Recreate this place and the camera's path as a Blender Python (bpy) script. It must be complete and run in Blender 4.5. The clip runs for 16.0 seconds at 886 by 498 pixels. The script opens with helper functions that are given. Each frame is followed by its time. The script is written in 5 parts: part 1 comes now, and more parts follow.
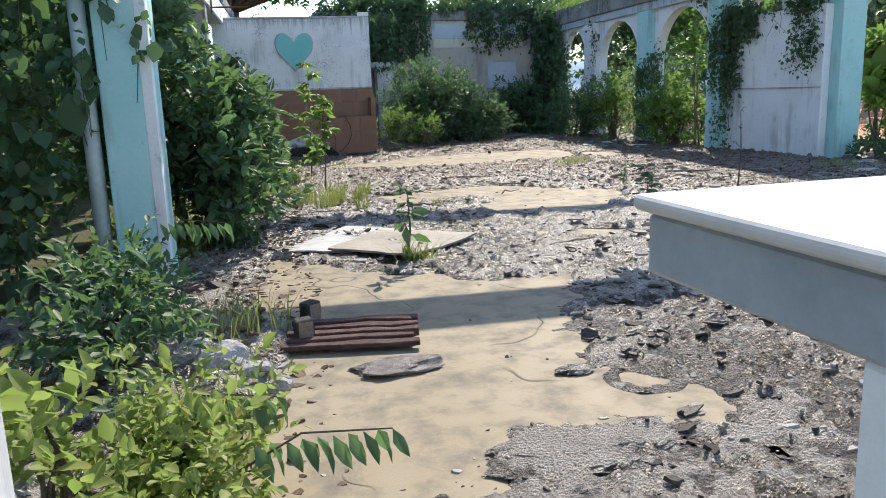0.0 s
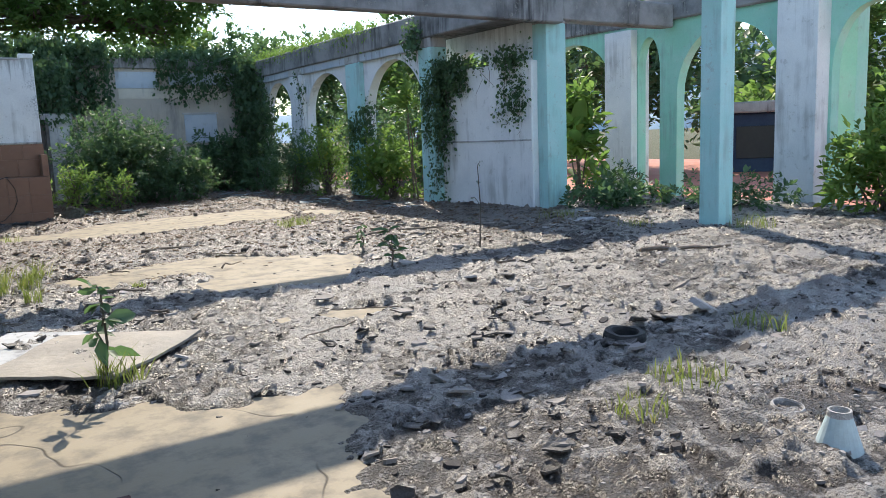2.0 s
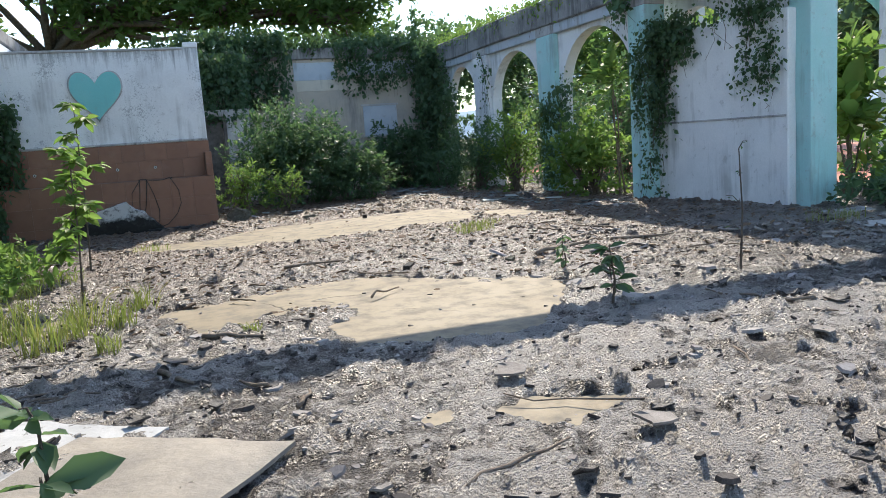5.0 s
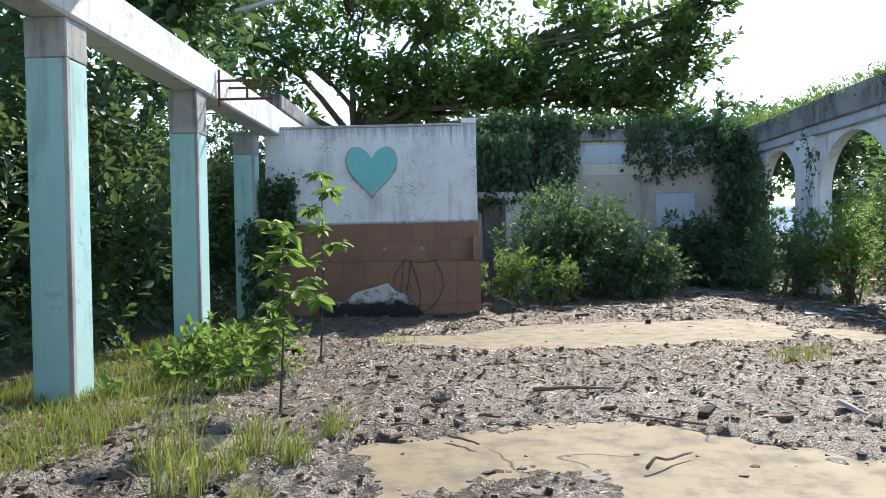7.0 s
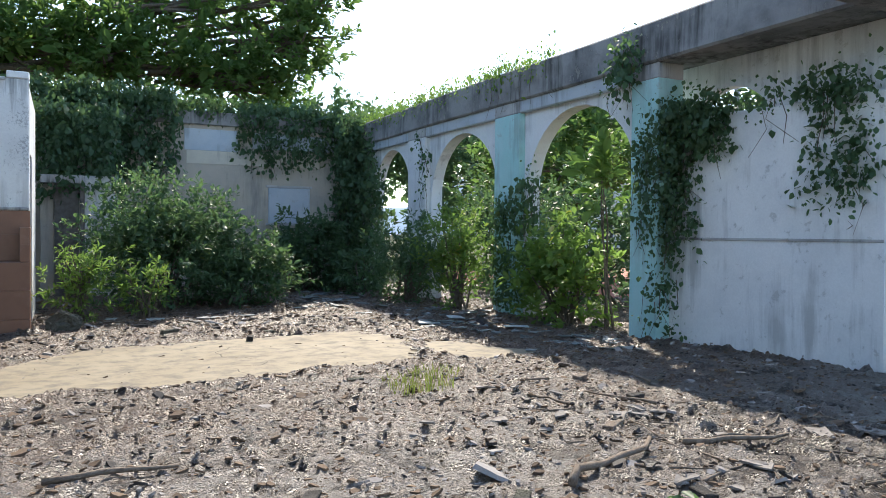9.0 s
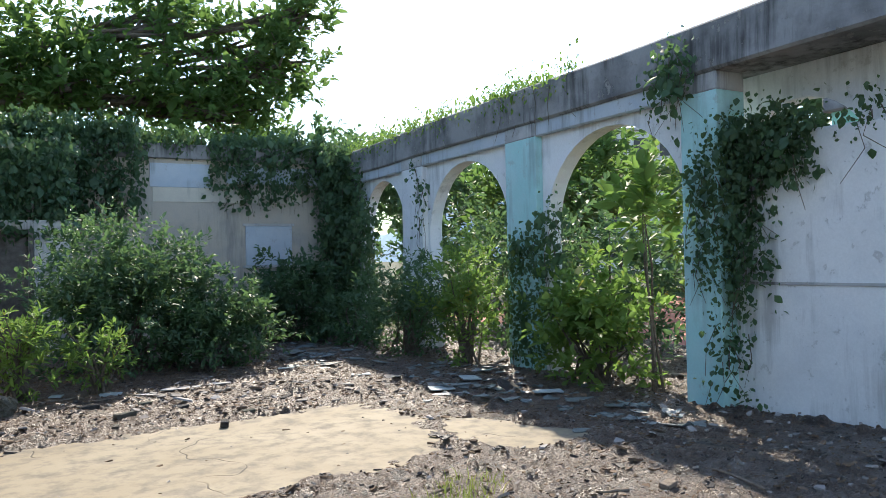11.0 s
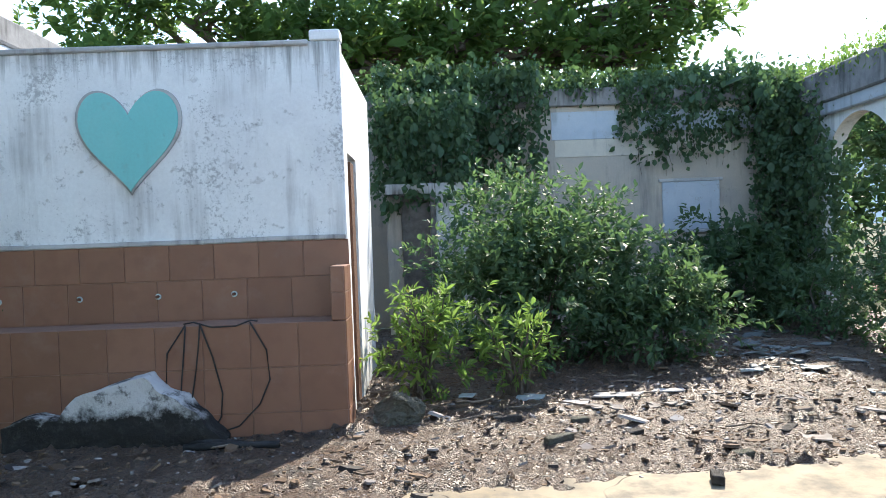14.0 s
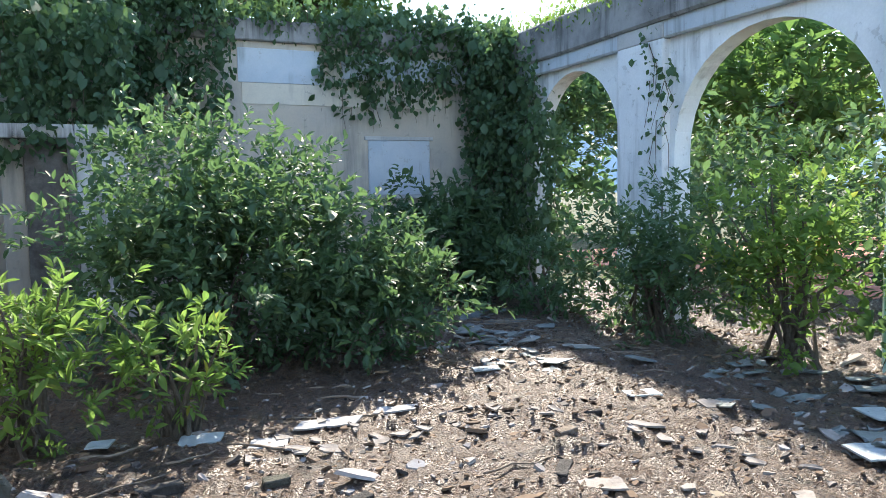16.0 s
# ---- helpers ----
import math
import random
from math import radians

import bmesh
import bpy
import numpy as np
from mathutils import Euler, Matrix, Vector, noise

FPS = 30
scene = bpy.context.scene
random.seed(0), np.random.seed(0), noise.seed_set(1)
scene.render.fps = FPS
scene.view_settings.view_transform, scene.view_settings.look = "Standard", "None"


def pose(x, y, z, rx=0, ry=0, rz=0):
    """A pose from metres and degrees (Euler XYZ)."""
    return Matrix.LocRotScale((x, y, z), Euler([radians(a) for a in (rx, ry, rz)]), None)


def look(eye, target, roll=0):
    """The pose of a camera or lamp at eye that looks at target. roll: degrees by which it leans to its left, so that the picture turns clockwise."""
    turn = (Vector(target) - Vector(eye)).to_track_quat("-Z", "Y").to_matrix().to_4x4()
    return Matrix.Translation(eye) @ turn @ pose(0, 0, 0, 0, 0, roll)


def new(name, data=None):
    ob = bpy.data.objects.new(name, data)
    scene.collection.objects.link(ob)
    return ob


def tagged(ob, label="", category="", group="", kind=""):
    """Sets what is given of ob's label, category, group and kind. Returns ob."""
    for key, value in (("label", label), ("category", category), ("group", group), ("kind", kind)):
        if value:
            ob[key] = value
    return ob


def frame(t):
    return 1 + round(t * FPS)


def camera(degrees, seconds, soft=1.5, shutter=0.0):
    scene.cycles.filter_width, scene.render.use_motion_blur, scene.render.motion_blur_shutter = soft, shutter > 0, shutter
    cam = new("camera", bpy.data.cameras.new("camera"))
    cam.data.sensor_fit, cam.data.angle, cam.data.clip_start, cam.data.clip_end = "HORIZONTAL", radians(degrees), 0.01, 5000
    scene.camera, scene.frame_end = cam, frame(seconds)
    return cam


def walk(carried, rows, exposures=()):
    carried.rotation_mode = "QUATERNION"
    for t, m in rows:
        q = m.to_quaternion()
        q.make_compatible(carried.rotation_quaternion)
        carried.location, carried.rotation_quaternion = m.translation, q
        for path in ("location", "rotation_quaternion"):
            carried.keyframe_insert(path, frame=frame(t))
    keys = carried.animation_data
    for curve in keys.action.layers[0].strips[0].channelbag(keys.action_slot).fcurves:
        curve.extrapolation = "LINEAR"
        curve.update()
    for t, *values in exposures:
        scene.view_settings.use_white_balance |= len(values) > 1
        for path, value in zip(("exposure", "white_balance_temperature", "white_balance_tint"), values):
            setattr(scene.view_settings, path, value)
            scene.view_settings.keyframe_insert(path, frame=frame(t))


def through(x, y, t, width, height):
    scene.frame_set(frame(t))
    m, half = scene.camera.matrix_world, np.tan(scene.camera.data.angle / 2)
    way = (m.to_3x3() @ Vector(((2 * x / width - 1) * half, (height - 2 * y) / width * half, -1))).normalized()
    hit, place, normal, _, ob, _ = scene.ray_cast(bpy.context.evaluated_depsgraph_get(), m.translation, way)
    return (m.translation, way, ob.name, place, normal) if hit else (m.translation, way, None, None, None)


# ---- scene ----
cam = camera(60.2, 16.0, soft=0.6)
PATH = [
    (0, (0.447, 0.389, 1.486), (0.828, 2.311, 1.085), -1.9),
    (0.5, (0.351, 0.703, 1.451), (0.915, 2.571, 1.011), -3.0),
    (0.6, (0.311, 0.783, 1.44), (0.945, 2.627, 0.997), -2.7),
    (1, (0.331, 1.074, 1.46), (1.206, 2.821, 1.031), -2.8),
    (1.3, (0.41, 1.274, 1.47), (1.394, 2.969, 1.073), -2.8),
    (1.5, (0.509, 1.474, 1.479), (1.539, 3.149, 1.113), -2.4),
    (2, (0.674, 1.919, 1.502), (1.762, 3.571, 1.209), -2.2),
    (2.5, (0.937, 2.304, 1.472), (2.013, 3.967, 1.193), -1.3),
    (3, (1.201, 2.764, 1.463), (2.165, 4.492, 1.172), -1.3),
    (3.5, (1.209, 3.311, 1.448), (2.063, 5.094, 1.149), -2.4),
    (3.7, (1.254, 3.499, 1.489), (2.081, 5.295, 1.185), -2.9),
    (5.8, (2.194, 5.346, 1.296), (2.699, 7.265, 1.047), -3.0),
    (6, (2.235, 5.588, 1.304), (2.693, 7.521, 1.066), -2.6),
    (6.5, (2.374, 6.13, 1.307), (2.639, 8.107, 1.156), -2.0),
    (7, (2.417, 6.624, 1.345), (2.366, 8.623, 1.321), -1.1),
    (7.5, (2.523, 7.067, 1.393), (2.439, 9.065, 1.435), 0.1),
    (8, (2.773, 7.552, 1.343), (2.959, 9.543, 1.33), 1.1),
    (8.5, (2.933, 8.064, 1.353), (3.563, 9.961, 1.283), 1.4),
    (8.7, (3.005, 8.29, 1.362), (3.808, 10.12, 1.297), 1.4),
    (10.8, (3.51, 10.241, 1.673), (4.545, 11.952, 1.692), -1.3),
    (11, (3.571, 10.426, 1.675), (4.509, 12.192, 1.701), -1.2),
    (11.2, (3.603, 10.595, 1.675), (4.434, 12.414, 1.702), -0.9),
    (11.5, (3.618, 10.912, 1.676), (4.281, 12.799, 1.705), -1.1),
    (12, (3.68, 11.414, 1.641), (4.076, 13.374, 1.665), -1.4),
    (12.5, (3.601, 11.975, 1.619), (3.78, 13.967, 1.633), -1.7),
    (13, (3.547, 12.503, 1.638), (3.579, 14.503, 1.646), -1.9),
    (13.5, (3.541, 13.037, 1.652), (3.515, 15.036, 1.65), -2.1),
    (14, (3.497, 13.575, 1.639), (3.516, 15.574, 1.608), -2.1),
    (14.5, (3.552, 14.129, 1.636), (3.714, 16.121, 1.565), -2.0),
    (15, (3.613, 14.701, 1.616), (3.988, 16.663, 1.506), -1.8),
    (15.5, (3.679, 15.213, 1.613), (4.273, 17.118, 1.473), -1.3),
    (16, (3.891, 15.843, 1.632), (4.682, 17.674, 1.487), -0.9),
]
EXPOSURES = [(0, 1.2), (3, 1.15), (6, 1.25), (8.5, 1.3), (11, 1.4), (13, 1.75), (14.5, 1.9), (16, 2.1)]
walk(cam, [(t, look(eye, target, roll)) for t, eye, target, roll in PATH], EXPOSURES)

# ---- world, sun, exposure ----
SUN = Vector((0.48, 1.02, 1.0)).normalized()
world = bpy.data.worlds.new("world")
scene.world = world
world.use_nodes = True
sky = world.node_tree.nodes.new("ShaderNodeTexSky")
sky.sky_type, sky.sun_disc = "NISHITA", False
sky.sun_elevation, sky.sun_rotation = math.asin(SUN.z), math.atan2(SUN.x, SUN.y)
sky.dust_density, sky.air_density = 0.4, 1.0
back = world.node_tree.nodes["Background"]
back.inputs["Strength"].default_value = 0.15
world.node_tree.links.new(sky.outputs[0], back.inputs["Color"])
sun = new("sun", bpy.data.lights.new("sun", "SUN"))
sun.data.energy, sun.data.angle, sun.data.color = 3.2, radians(0.6), (1.0, 0.90, 0.75)
sun.matrix_world = look((20, 40, 40), Vector((20, 40, 40)) - SUN)


# ---- materials ----
def material(name, build, roughness=0.8, bump=0.0, specular=0.3):
    m = bpy.data.materials.new(name)
    m.use_nodes = True
    nt = m.node_tree
    bsdf = nt.nodes["Principled BSDF"]
    bsdf.inputs["Roughness"].default_value = roughness
    bsdf.inputs["Specular IOR Level"].default_value = specular
    g = G(nt)
    colour, height, *rest = build(g)
    g.to(colour, bsdf.inputs["Base Color"])
    if rest:
        g.to(rest[0], bsdf.inputs["Roughness"])
    if height is not None and bump:
        b = nt.nodes.new("ShaderNodeBump")
        b.inputs["Distance"].default_value = bump
        g.to(height, b.inputs["Height"])
        nt.links.new(b.outputs[0], bsdf.inputs["Normal"])
    return m


class G:
    """Short forms for node building."""

    def __init__(self, nt):
        self.nt = nt
        self.pos = nt.nodes.new("ShaderNodeNewGeometry").outputs["Position"]
        self.island = None

    def to(self, value, socket):
        if hasattr(value, "is_output"):
            self.nt.links.new(value, socket)
        else:
            socket.default_value = (*value, 1) if isinstance(value, tuple) and len(value) == 3 and socket.type == "RGBA" else value

    def scaled(self, sx, sy, sz):
        n = self.nt.nodes.new("ShaderNodeMapping")
        n.inputs["Scale"].default_value = (sx, sy, sz)
        self.nt.links.new(self.pos, n.inputs["Vector"])
        return n.outputs[0]

    def noise(self, scale, detail=6, rough=0.6, vec=None, distort=0.0):
        n = self.nt.nodes.new("ShaderNodeTexNoise")
        n.inputs["Scale"].default_value, n.inputs["Detail"].default_value = scale, detail
        n.inputs["Roughness"].default_value, n.inputs["Distortion"].default_value = rough, distort
        self.nt.links.new(vec or self.pos, n.inputs["Vector"])
        return n.outputs["Fac"]

    def cells(self, scale, vec=None, feature="F1", output="Distance"):
        n = self.nt.nodes.new("ShaderNodeTexVoronoi")
        n.feature = feature
        n.inputs["Scale"].default_value = scale
        self.nt.links.new(vec or self.pos, n.inputs["Vector"])
        return n.outputs[output]

    def ramp(self, value, *stops):
        n = self.nt.nodes.new("ShaderNodeValToRGB")
        e = n.color_ramp.elements
        while len(e) < len(stops):
            e.new(0.5)
        for el, (p, c) in zip(e, stops):
            el.position, el.color = p, (*c, 1) if isinstance(c, tuple) else (c, c, c, 1)
        self.to(value, n.inputs[0])
        return n.outputs[0]

    def mix(self, fac, a, b, mode="MIX"):
        n = self.nt.nodes.new("ShaderNodeMix")
        n.data_type, n.blend_type = "RGBA", mode
        self.to(fac, n.inputs[0])
        self.to(a, n.inputs[6])
        self.to(b, n.inputs[7])
        return n.outputs[2]

    def math(self, op, a, b=0.0):
        n = self.nt.nodes.new("ShaderNodeMath")
        n.operation = op
        self.to(a, n.inputs[0])
        self.to(b, n.inputs[1])
        return n.outputs[0]

    def random(self):
        return self.nt.nodes.new("ShaderNodeNewGeometry").outputs["Random Per Island"]

    def object_random(self):
        return self.nt.nodes.new("ShaderNodeObjectInfo").outputs["Random"]

    def height(self):
        n = self.nt.nodes.new("ShaderNodeSeparateXYZ")
        self.nt.links.new(self.pos, n.inputs[0])
        return n.outputs["Z"]


def painted(base, stain, worn=0.5, dark=(0.16, 0.16, 0.15)):
    """Old wall paint: blotches, run marks down the wall, flaked spots."""
    def build(g):
        blotch = g.noise(1.6, 8, 0.62)
        runs = g.noise(1.0, 7, 0.65, g.scaled(7, 7, 0.55))
        fine = g.noise(38, 5, 0.7)
        c = g.mix(g.ramp(blotch, (0.42, 0.0), (0.72, 1.0)), base, stain)
        c = g.mix(g.ramp(g.math("MULTIPLY", runs, g.noise(0.9, 3)), (0.27, 0.0), (0.40, worn)), c, dark)
        flake = g.ramp(g.math("ADD", g.noise(7, 9, 0.72), g.math("MULTIPLY", blotch, 0.25)), (0.735, 0.0), (0.75, 1.0))
        c = g.mix(g.math("MULTIPLY", flake, 0.7 * worn), c, (0.34, 0.33, 0.30))
        c = g.mix(g.ramp(fine, (0.3, 0.12), (0.7, 0.0)), c, dark)
        return c, g.math("ADD", g.math("MULTIPLY", fine, 0.25), g.math("MULTIPLY", flake, -0.4))
    return build


WHITE = material("old white paint", painted((0.82, 0.83, 0.83), (0.70, 0.72, 0.73), 0.42), 0.85, 0.006)


def streaked(g):
    """White paint with sooty runs that start under the coping."""
    c, h = painted((0.81, 0.83, 0.83), (0.70, 0.72, 0.73), 0.38)(g)
    runs = g.noise(1.0, 6, 0.7, g.scaled(11, 11, 0.6))
    reach = g.math("ADD", g.math("MULTIPLY", g.height(), 0.9), g.math("MULTIPLY", runs, 1.5))
    c = g.mix(g.ramp(g.math("SUBTRACT", reach, 3.0), (0.62, 0.0), (0.98, 0.85)), c, (0.20, 0.21, 0.21))
    spots = g.ramp(g.math("MULTIPLY", g.noise(26, 6, 0.75), g.noise(1.7, 4)), (0.30, 0.0), (0.36, 0.7))
    return g.mix(spots, c, (0.30, 0.32, 0.33)), h


STREAKED = material("white paint with sooty runs", streaked, 0.85, 0.006)
CYAN = material("old turquoise paint", painted((0.40, 0.69, 0.68), (0.50, 0.73, 0.73), 0.4), 0.75, 0.005)
GREEN = material("mint green paint", painted((0.32, 0.66, 0.52), (0.42, 0.70, 0.60), 0.35), 0.75, 0.005)
HEART = material("turquoise heart paint", painted((0.20, 0.58, 0.57), (0.25, 0.61, 0.60), 0.15), 0.7, 0.003)
CREAM = material("weathered cream render", painted((0.50, 0.44, 0.36), (0.40, 0.37, 0.33), 0.6), 0.9, 0.006)
CREAMY = material("peeling cream paint", painted((0.62, 0.57, 0.47), (0.48, 0.44, 0.38), 0.6), 0.88, 0.006)
PALEBLUE = material("pale blue old paint", painted((0.44, 0.50, 0.56), (0.54, 0.58, 0.61), 0.6), 0.85, 0.004)
MOULDY = material("mouldy old whitewash", painted((0.58, 0.58, 0.56), (0.30, 0.30, 0.29), 1.0, (0.06, 0.06, 0.055)), 0.9, 0.01)
BEAM = material("blackened concrete beam", painted((0.30, 0.30, 0.30), (0.11, 0.11, 0.115), 0.9, (0.05, 0.05, 0.05)), 0.9, 0.012)
EDGE = material("stained concrete", painted((0.50, 0.50, 0.49), (0.30, 0.30, 0.30), 0.8, (0.08, 0.08, 0.08)), 0.9, 0.01)


def concrete_floor(g):
    big, mid, fine = g.noise(0.7, 7, 0.6), g.noise(4.5, 8, 0.65), g.noise(60, 4, 0.7)
    c = g.mix(g.ramp(big, (0.35, 0.0), (0.68, 1.0)), (0.240, 0.192, 0.122), (0.300, 0.250, 0.172))
    c = g.mix(g.ramp(mid, (0.46, 0.0), (0.66, 0.85)), c, (0.135, 0.120, 0.098))
    c = g.mix(g.ramp(fine, (0.3, 0.2), (0.6, 0.0)), c, (0.2, 0.18, 0.15))
    crack = g.ramp(g.math("ABSOLUTE", g.math("SUBTRACT", g.noise(0.5, 3, 0.5), 0.5)), (0.0, 1.0), (0.0018, 0.0))
    crack = g.math("MULTIPLY", crack, g.ramp(g.noise(0.9, 2), (0.5, 0.0), (0.56, 1.0)))
    c = g.mix(crack, c, (0.06, 0.05, 0.04))
    return c, g.math("SUBTRACT", g.math("MULTIPLY", fine, 0.3), crack), g.ramp(mid, (0.3, 0.6), (0.7, 0.8))


def debris(g):
    """Rotted felt and leaf mould: dark damp grit, a pale dried crust on the higher plates, crevice shade painted in."""
    grit = g.cells(70)
    patch, mid = g.noise(0.9, 6, 0.6), g.noise(6.0, 8, 0.7)
    litter = g.noise(1.0, 8, 0.74, g.scaled(34, 60, 45))
    c = g.mix(g.ramp(mid, (0.38, 0.0), (0.62, 1.0)), (0.026, 0.019, 0.015), (0.095, 0.069, 0.053))
    c = g.mix(g.ramp(litter, (0.53, 0.0), (0.60, 0.8)), c, (0.27, 0.225, 0.19))
    zones = g.noise(0.33, 4, 0.55)
    crust = g.math("ADD", g.math("MULTIPLY", patch, 0.45), g.math("ADD", g.math("MULTIPLY", mid, 0.75), g.math("MULTIPLY", zones, 0.6)))
    crust = g.math("ADD", crust, g.math("MULTIPLY", g.height(), 2.2))
    crust = g.ramp(crust, (0.915, 0.0), (0.975, 0.95))
    c = g.mix(crust, c, g.mix(litter, (0.54, 0.50, 0.455), (0.36, 0.32, 0.285)))
    # leaf mould gathers towards the trees at the far end
    far = g.nt.nodes.new("ShaderNodeSeparateXYZ")
    g.nt.links.new(g.pos, far.inputs[0])
    mould = g.math("ADD", g.math("MULTIPLY", far.outputs["Y"], 0.055), g.math("MULTIPLY", g.math("ADD", patch, mid), 0.55))
    c = g.mix(g.ramp(g.math("SUBTRACT", mould, 1.0), (0.10, 0.0), (0.40, 0.9)), c, g.mix(g.ramp(litter, (0.42, 0.0), (0.60, 1.0)), (0.060, 0.033, 0.020), (0.225, 0.138, 0.090)))
    # shade of crevices painted as sharp dark blobs; grit pits darkened as well
    crevice_shade = g.noise(2.6, 7, 0.72, None, 0.8)
    c = g.mix(g.ramp(crevice_shade, (0.56, 0.0), (0.61, 0.85)), c, (0.032, 0.025, 0.020))
    c = g.mix(g.ramp(grit, (0.08, 0.5), (0.40, 0.0)), c, (0.03, 0.025, 0.022))
    h = g.math("ADD", g.math("MULTIPLY", litter, 0.9), g.math("ADD", g.math("MULTIPLY", mid, 0.8), g.math("MULTIPLY", grit, 0.45)))
    return c, h, g.ramp(mid, (0.35, 0.33), (0.65, 0.55))


CONCRETE = material("dusty yellow concrete", concrete_floor, 0.7, 0.004, 0.2)
DEBRIS = material("crumbled roofing and leaf litter", debris, 0.6, 0.09, 0.75)


def plain(a, b, scale=8.0, detail=7):
    def build(g):
        n = g.noise(scale, detail, 0.65)
        f = g.noise(scale * 7, 5, 0.7)
        return g.mix(g.ramp(f, (0.35, 0.25), (0.65, 0.0)), g.mix(g.ramp(n, (0.32, 0.0), (0.68, 1.0)), a, b), tuple(0.4 * v for v in a)), g.math("ADD", n, f)
    return build


SOIL = material("dark soil and grass", plain((0.06, 0.07, 0.03), (0.12, 0.11, 0.06), 2.5), 0.95, 0.03)
RED = material("faded red court paint", plain((0.50, 0.17, 0.12), (0.56, 0.25, 0.18), 0.9), 0.8, 0.004)
BARK = material("grey brown bark", plain((0.10, 0.08, 0.06), (0.19, 0.16, 0.13), 12), 0.95, 0.02)
STICK = material("dry dead wood", plain((0.20, 0.15, 0.11), (0.34, 0.28, 0.22), 20), 0.9, 0.01)
PLASTER = material("broken plaster", plain((0.52, 0.50, 0.48), (0.34, 0.32, 0.30), 9), 0.9, 0.01)
CHAR = material("blackened rubble", plain((0.035, 0.032, 0.03), (0.10, 0.09, 0.08), 12), 0.85, 0.015)
DARKWOOD = material("rotten dark red wood", plain((0.075, 0.035, 0.03), (0.15, 0.085, 0.075), 14), 0.8, 0.015)
SHARDY = material("dirty torn cloth", plain((0.50, 0.45, 0.42), (0.20, 0.165, 0.15), 16), 0.9, 0.03)
BOARD = material("peeling plywood", plain((0.36, 0.315, 0.255), (0.21, 0.19, 0.165), 2.4), 0.7, 0.008)
MARBLE = material("veined grey marble", plain((0.46, 0.50, 0.54), (0.27, 0.31, 0.35), 3.0), 0.3, 0.001, 0.5)
MARBLETOP = material("polished white marble", plain((0.62, 0.60, 0.57), (0.56, 0.55, 0.53), 1.4), 0.35, 0.001, 0.5)
RUST = material("rusty steel", plain((0.10, 0.05, 0.035), (0.20, 0.10, 0.06), 30), 0.8, 0.004)
RUBBER = material("black rubber", plain((0.02, 0.02, 0.02), (0.045, 0.045, 0.045), 20), 0.7, 0.004)
CEMENT = material("grey plastic pipe", plain((0.55, 0.66, 0.67), (0.45, 0.55, 0.56), 4), 0.55, 0.002)
DIRTYWOOD = material("weathered pale door wood", plain((0.20, 0.185, 0.165), (0.075, 0.065, 0.056), 6), 0.85, 0.006)
GLASSY = material("pale plastic sheet", plain((0.36, 0.43, 0.45), (0.48, 0.52, 0.52), 5), 0.35, 0.01, 0.5)
STONE = material("mossy stone", plain((0.17, 0.16, 0.13), (0.10, 0.10, 0.07), 9), 0.95, 0.03)
# blue-grey of distant haze put straight into the hill's colour
HILL = material("wooded hill in haze colour", plain((0.26, 0.36, 0.44), (0.30, 0.40, 0.47), 0.05), 1.0)
FARWALL = material("distant pale wall", plain((0.62, 0.62, 0.60), (0.52, 0.52, 0.50), 0.5), 0.9)
DARKGLASS = material("dark window opening", plain((0.03, 0.035, 0.04), (0.05, 0.05, 0.05), 1), 0.3)
BLUETARP = material("dark blue shed panel", plain((0.03, 0.05, 0.10), (0.05, 0.08, 0.13), 2), 0.7)


def tile_colour(g):
    r, n, f = g.object_random(), g.noise(5, 7, 0.6), g.noise(2.0, 6, 0.7)
    c = g.mix(r, (0.205, 0.100, 0.062), (0.255, 0.128, 0.080))
    c = g.mix(g.ramp(n, (0.45, 0.0), (0.75, 0.5)), c, (0.165, 0.074, 0.050))
    return g.mix(g.ramp(f, (0.55, 0.0), (0.75, 0.3)), c, (0.33, 0.24, 0.20)), n


TILE = material("terracotta glazed tile", tile_colour, 0.45, 0.002, 0.4)
GROUT = material("pale grout", plain((0.33, 0.20, 0.15), (0.26, 0.155, 0.115), 9), 0.9, 0.002)


def leaf_material(name, dark, light, yellow, share=0.03, through=0.45):
    m = bpy.data.materials.new(name)
    m.use_nodes = True
    nt = m.node_tree
    g = G(nt)
    r = g.random()
    c = g.ramp(r, (0.0, dark), (0.7, light), (1.0 - share, light), (1.0, yellow))
    c = g.mix(g.ramp(g.noise(0.8, 4), (0.3, 0.0), (0.7, 0.5)), c, dark)
    bsdf = nt.nodes["Principled BSDF"]
    bsdf.inputs["Roughness"].default_value = 0.5
    bsdf.inputs["Specular IOR Level"].default_value = 0.3
    g.to(c, bsdf.inputs["Base Color"])
    tr = nt.nodes.new("ShaderNodeBsdfTranslucent")
    g.to(g.mix(0.35, c, (0.20, 0.36, 0.07)), tr.inputs["Color"])
    mixer = nt.nodes.new("ShaderNodeMixShader")
    mixer.inputs[0].default_value = through
    nt.links.new(bsdf.outputs[0], mixer.inputs[1])
    nt.links.new(tr.outputs[0], mixer.inputs[2])
    nt.links.new(mixer.outputs[0], nt.nodes["Material Output"].inputs["Surface"])
    return m


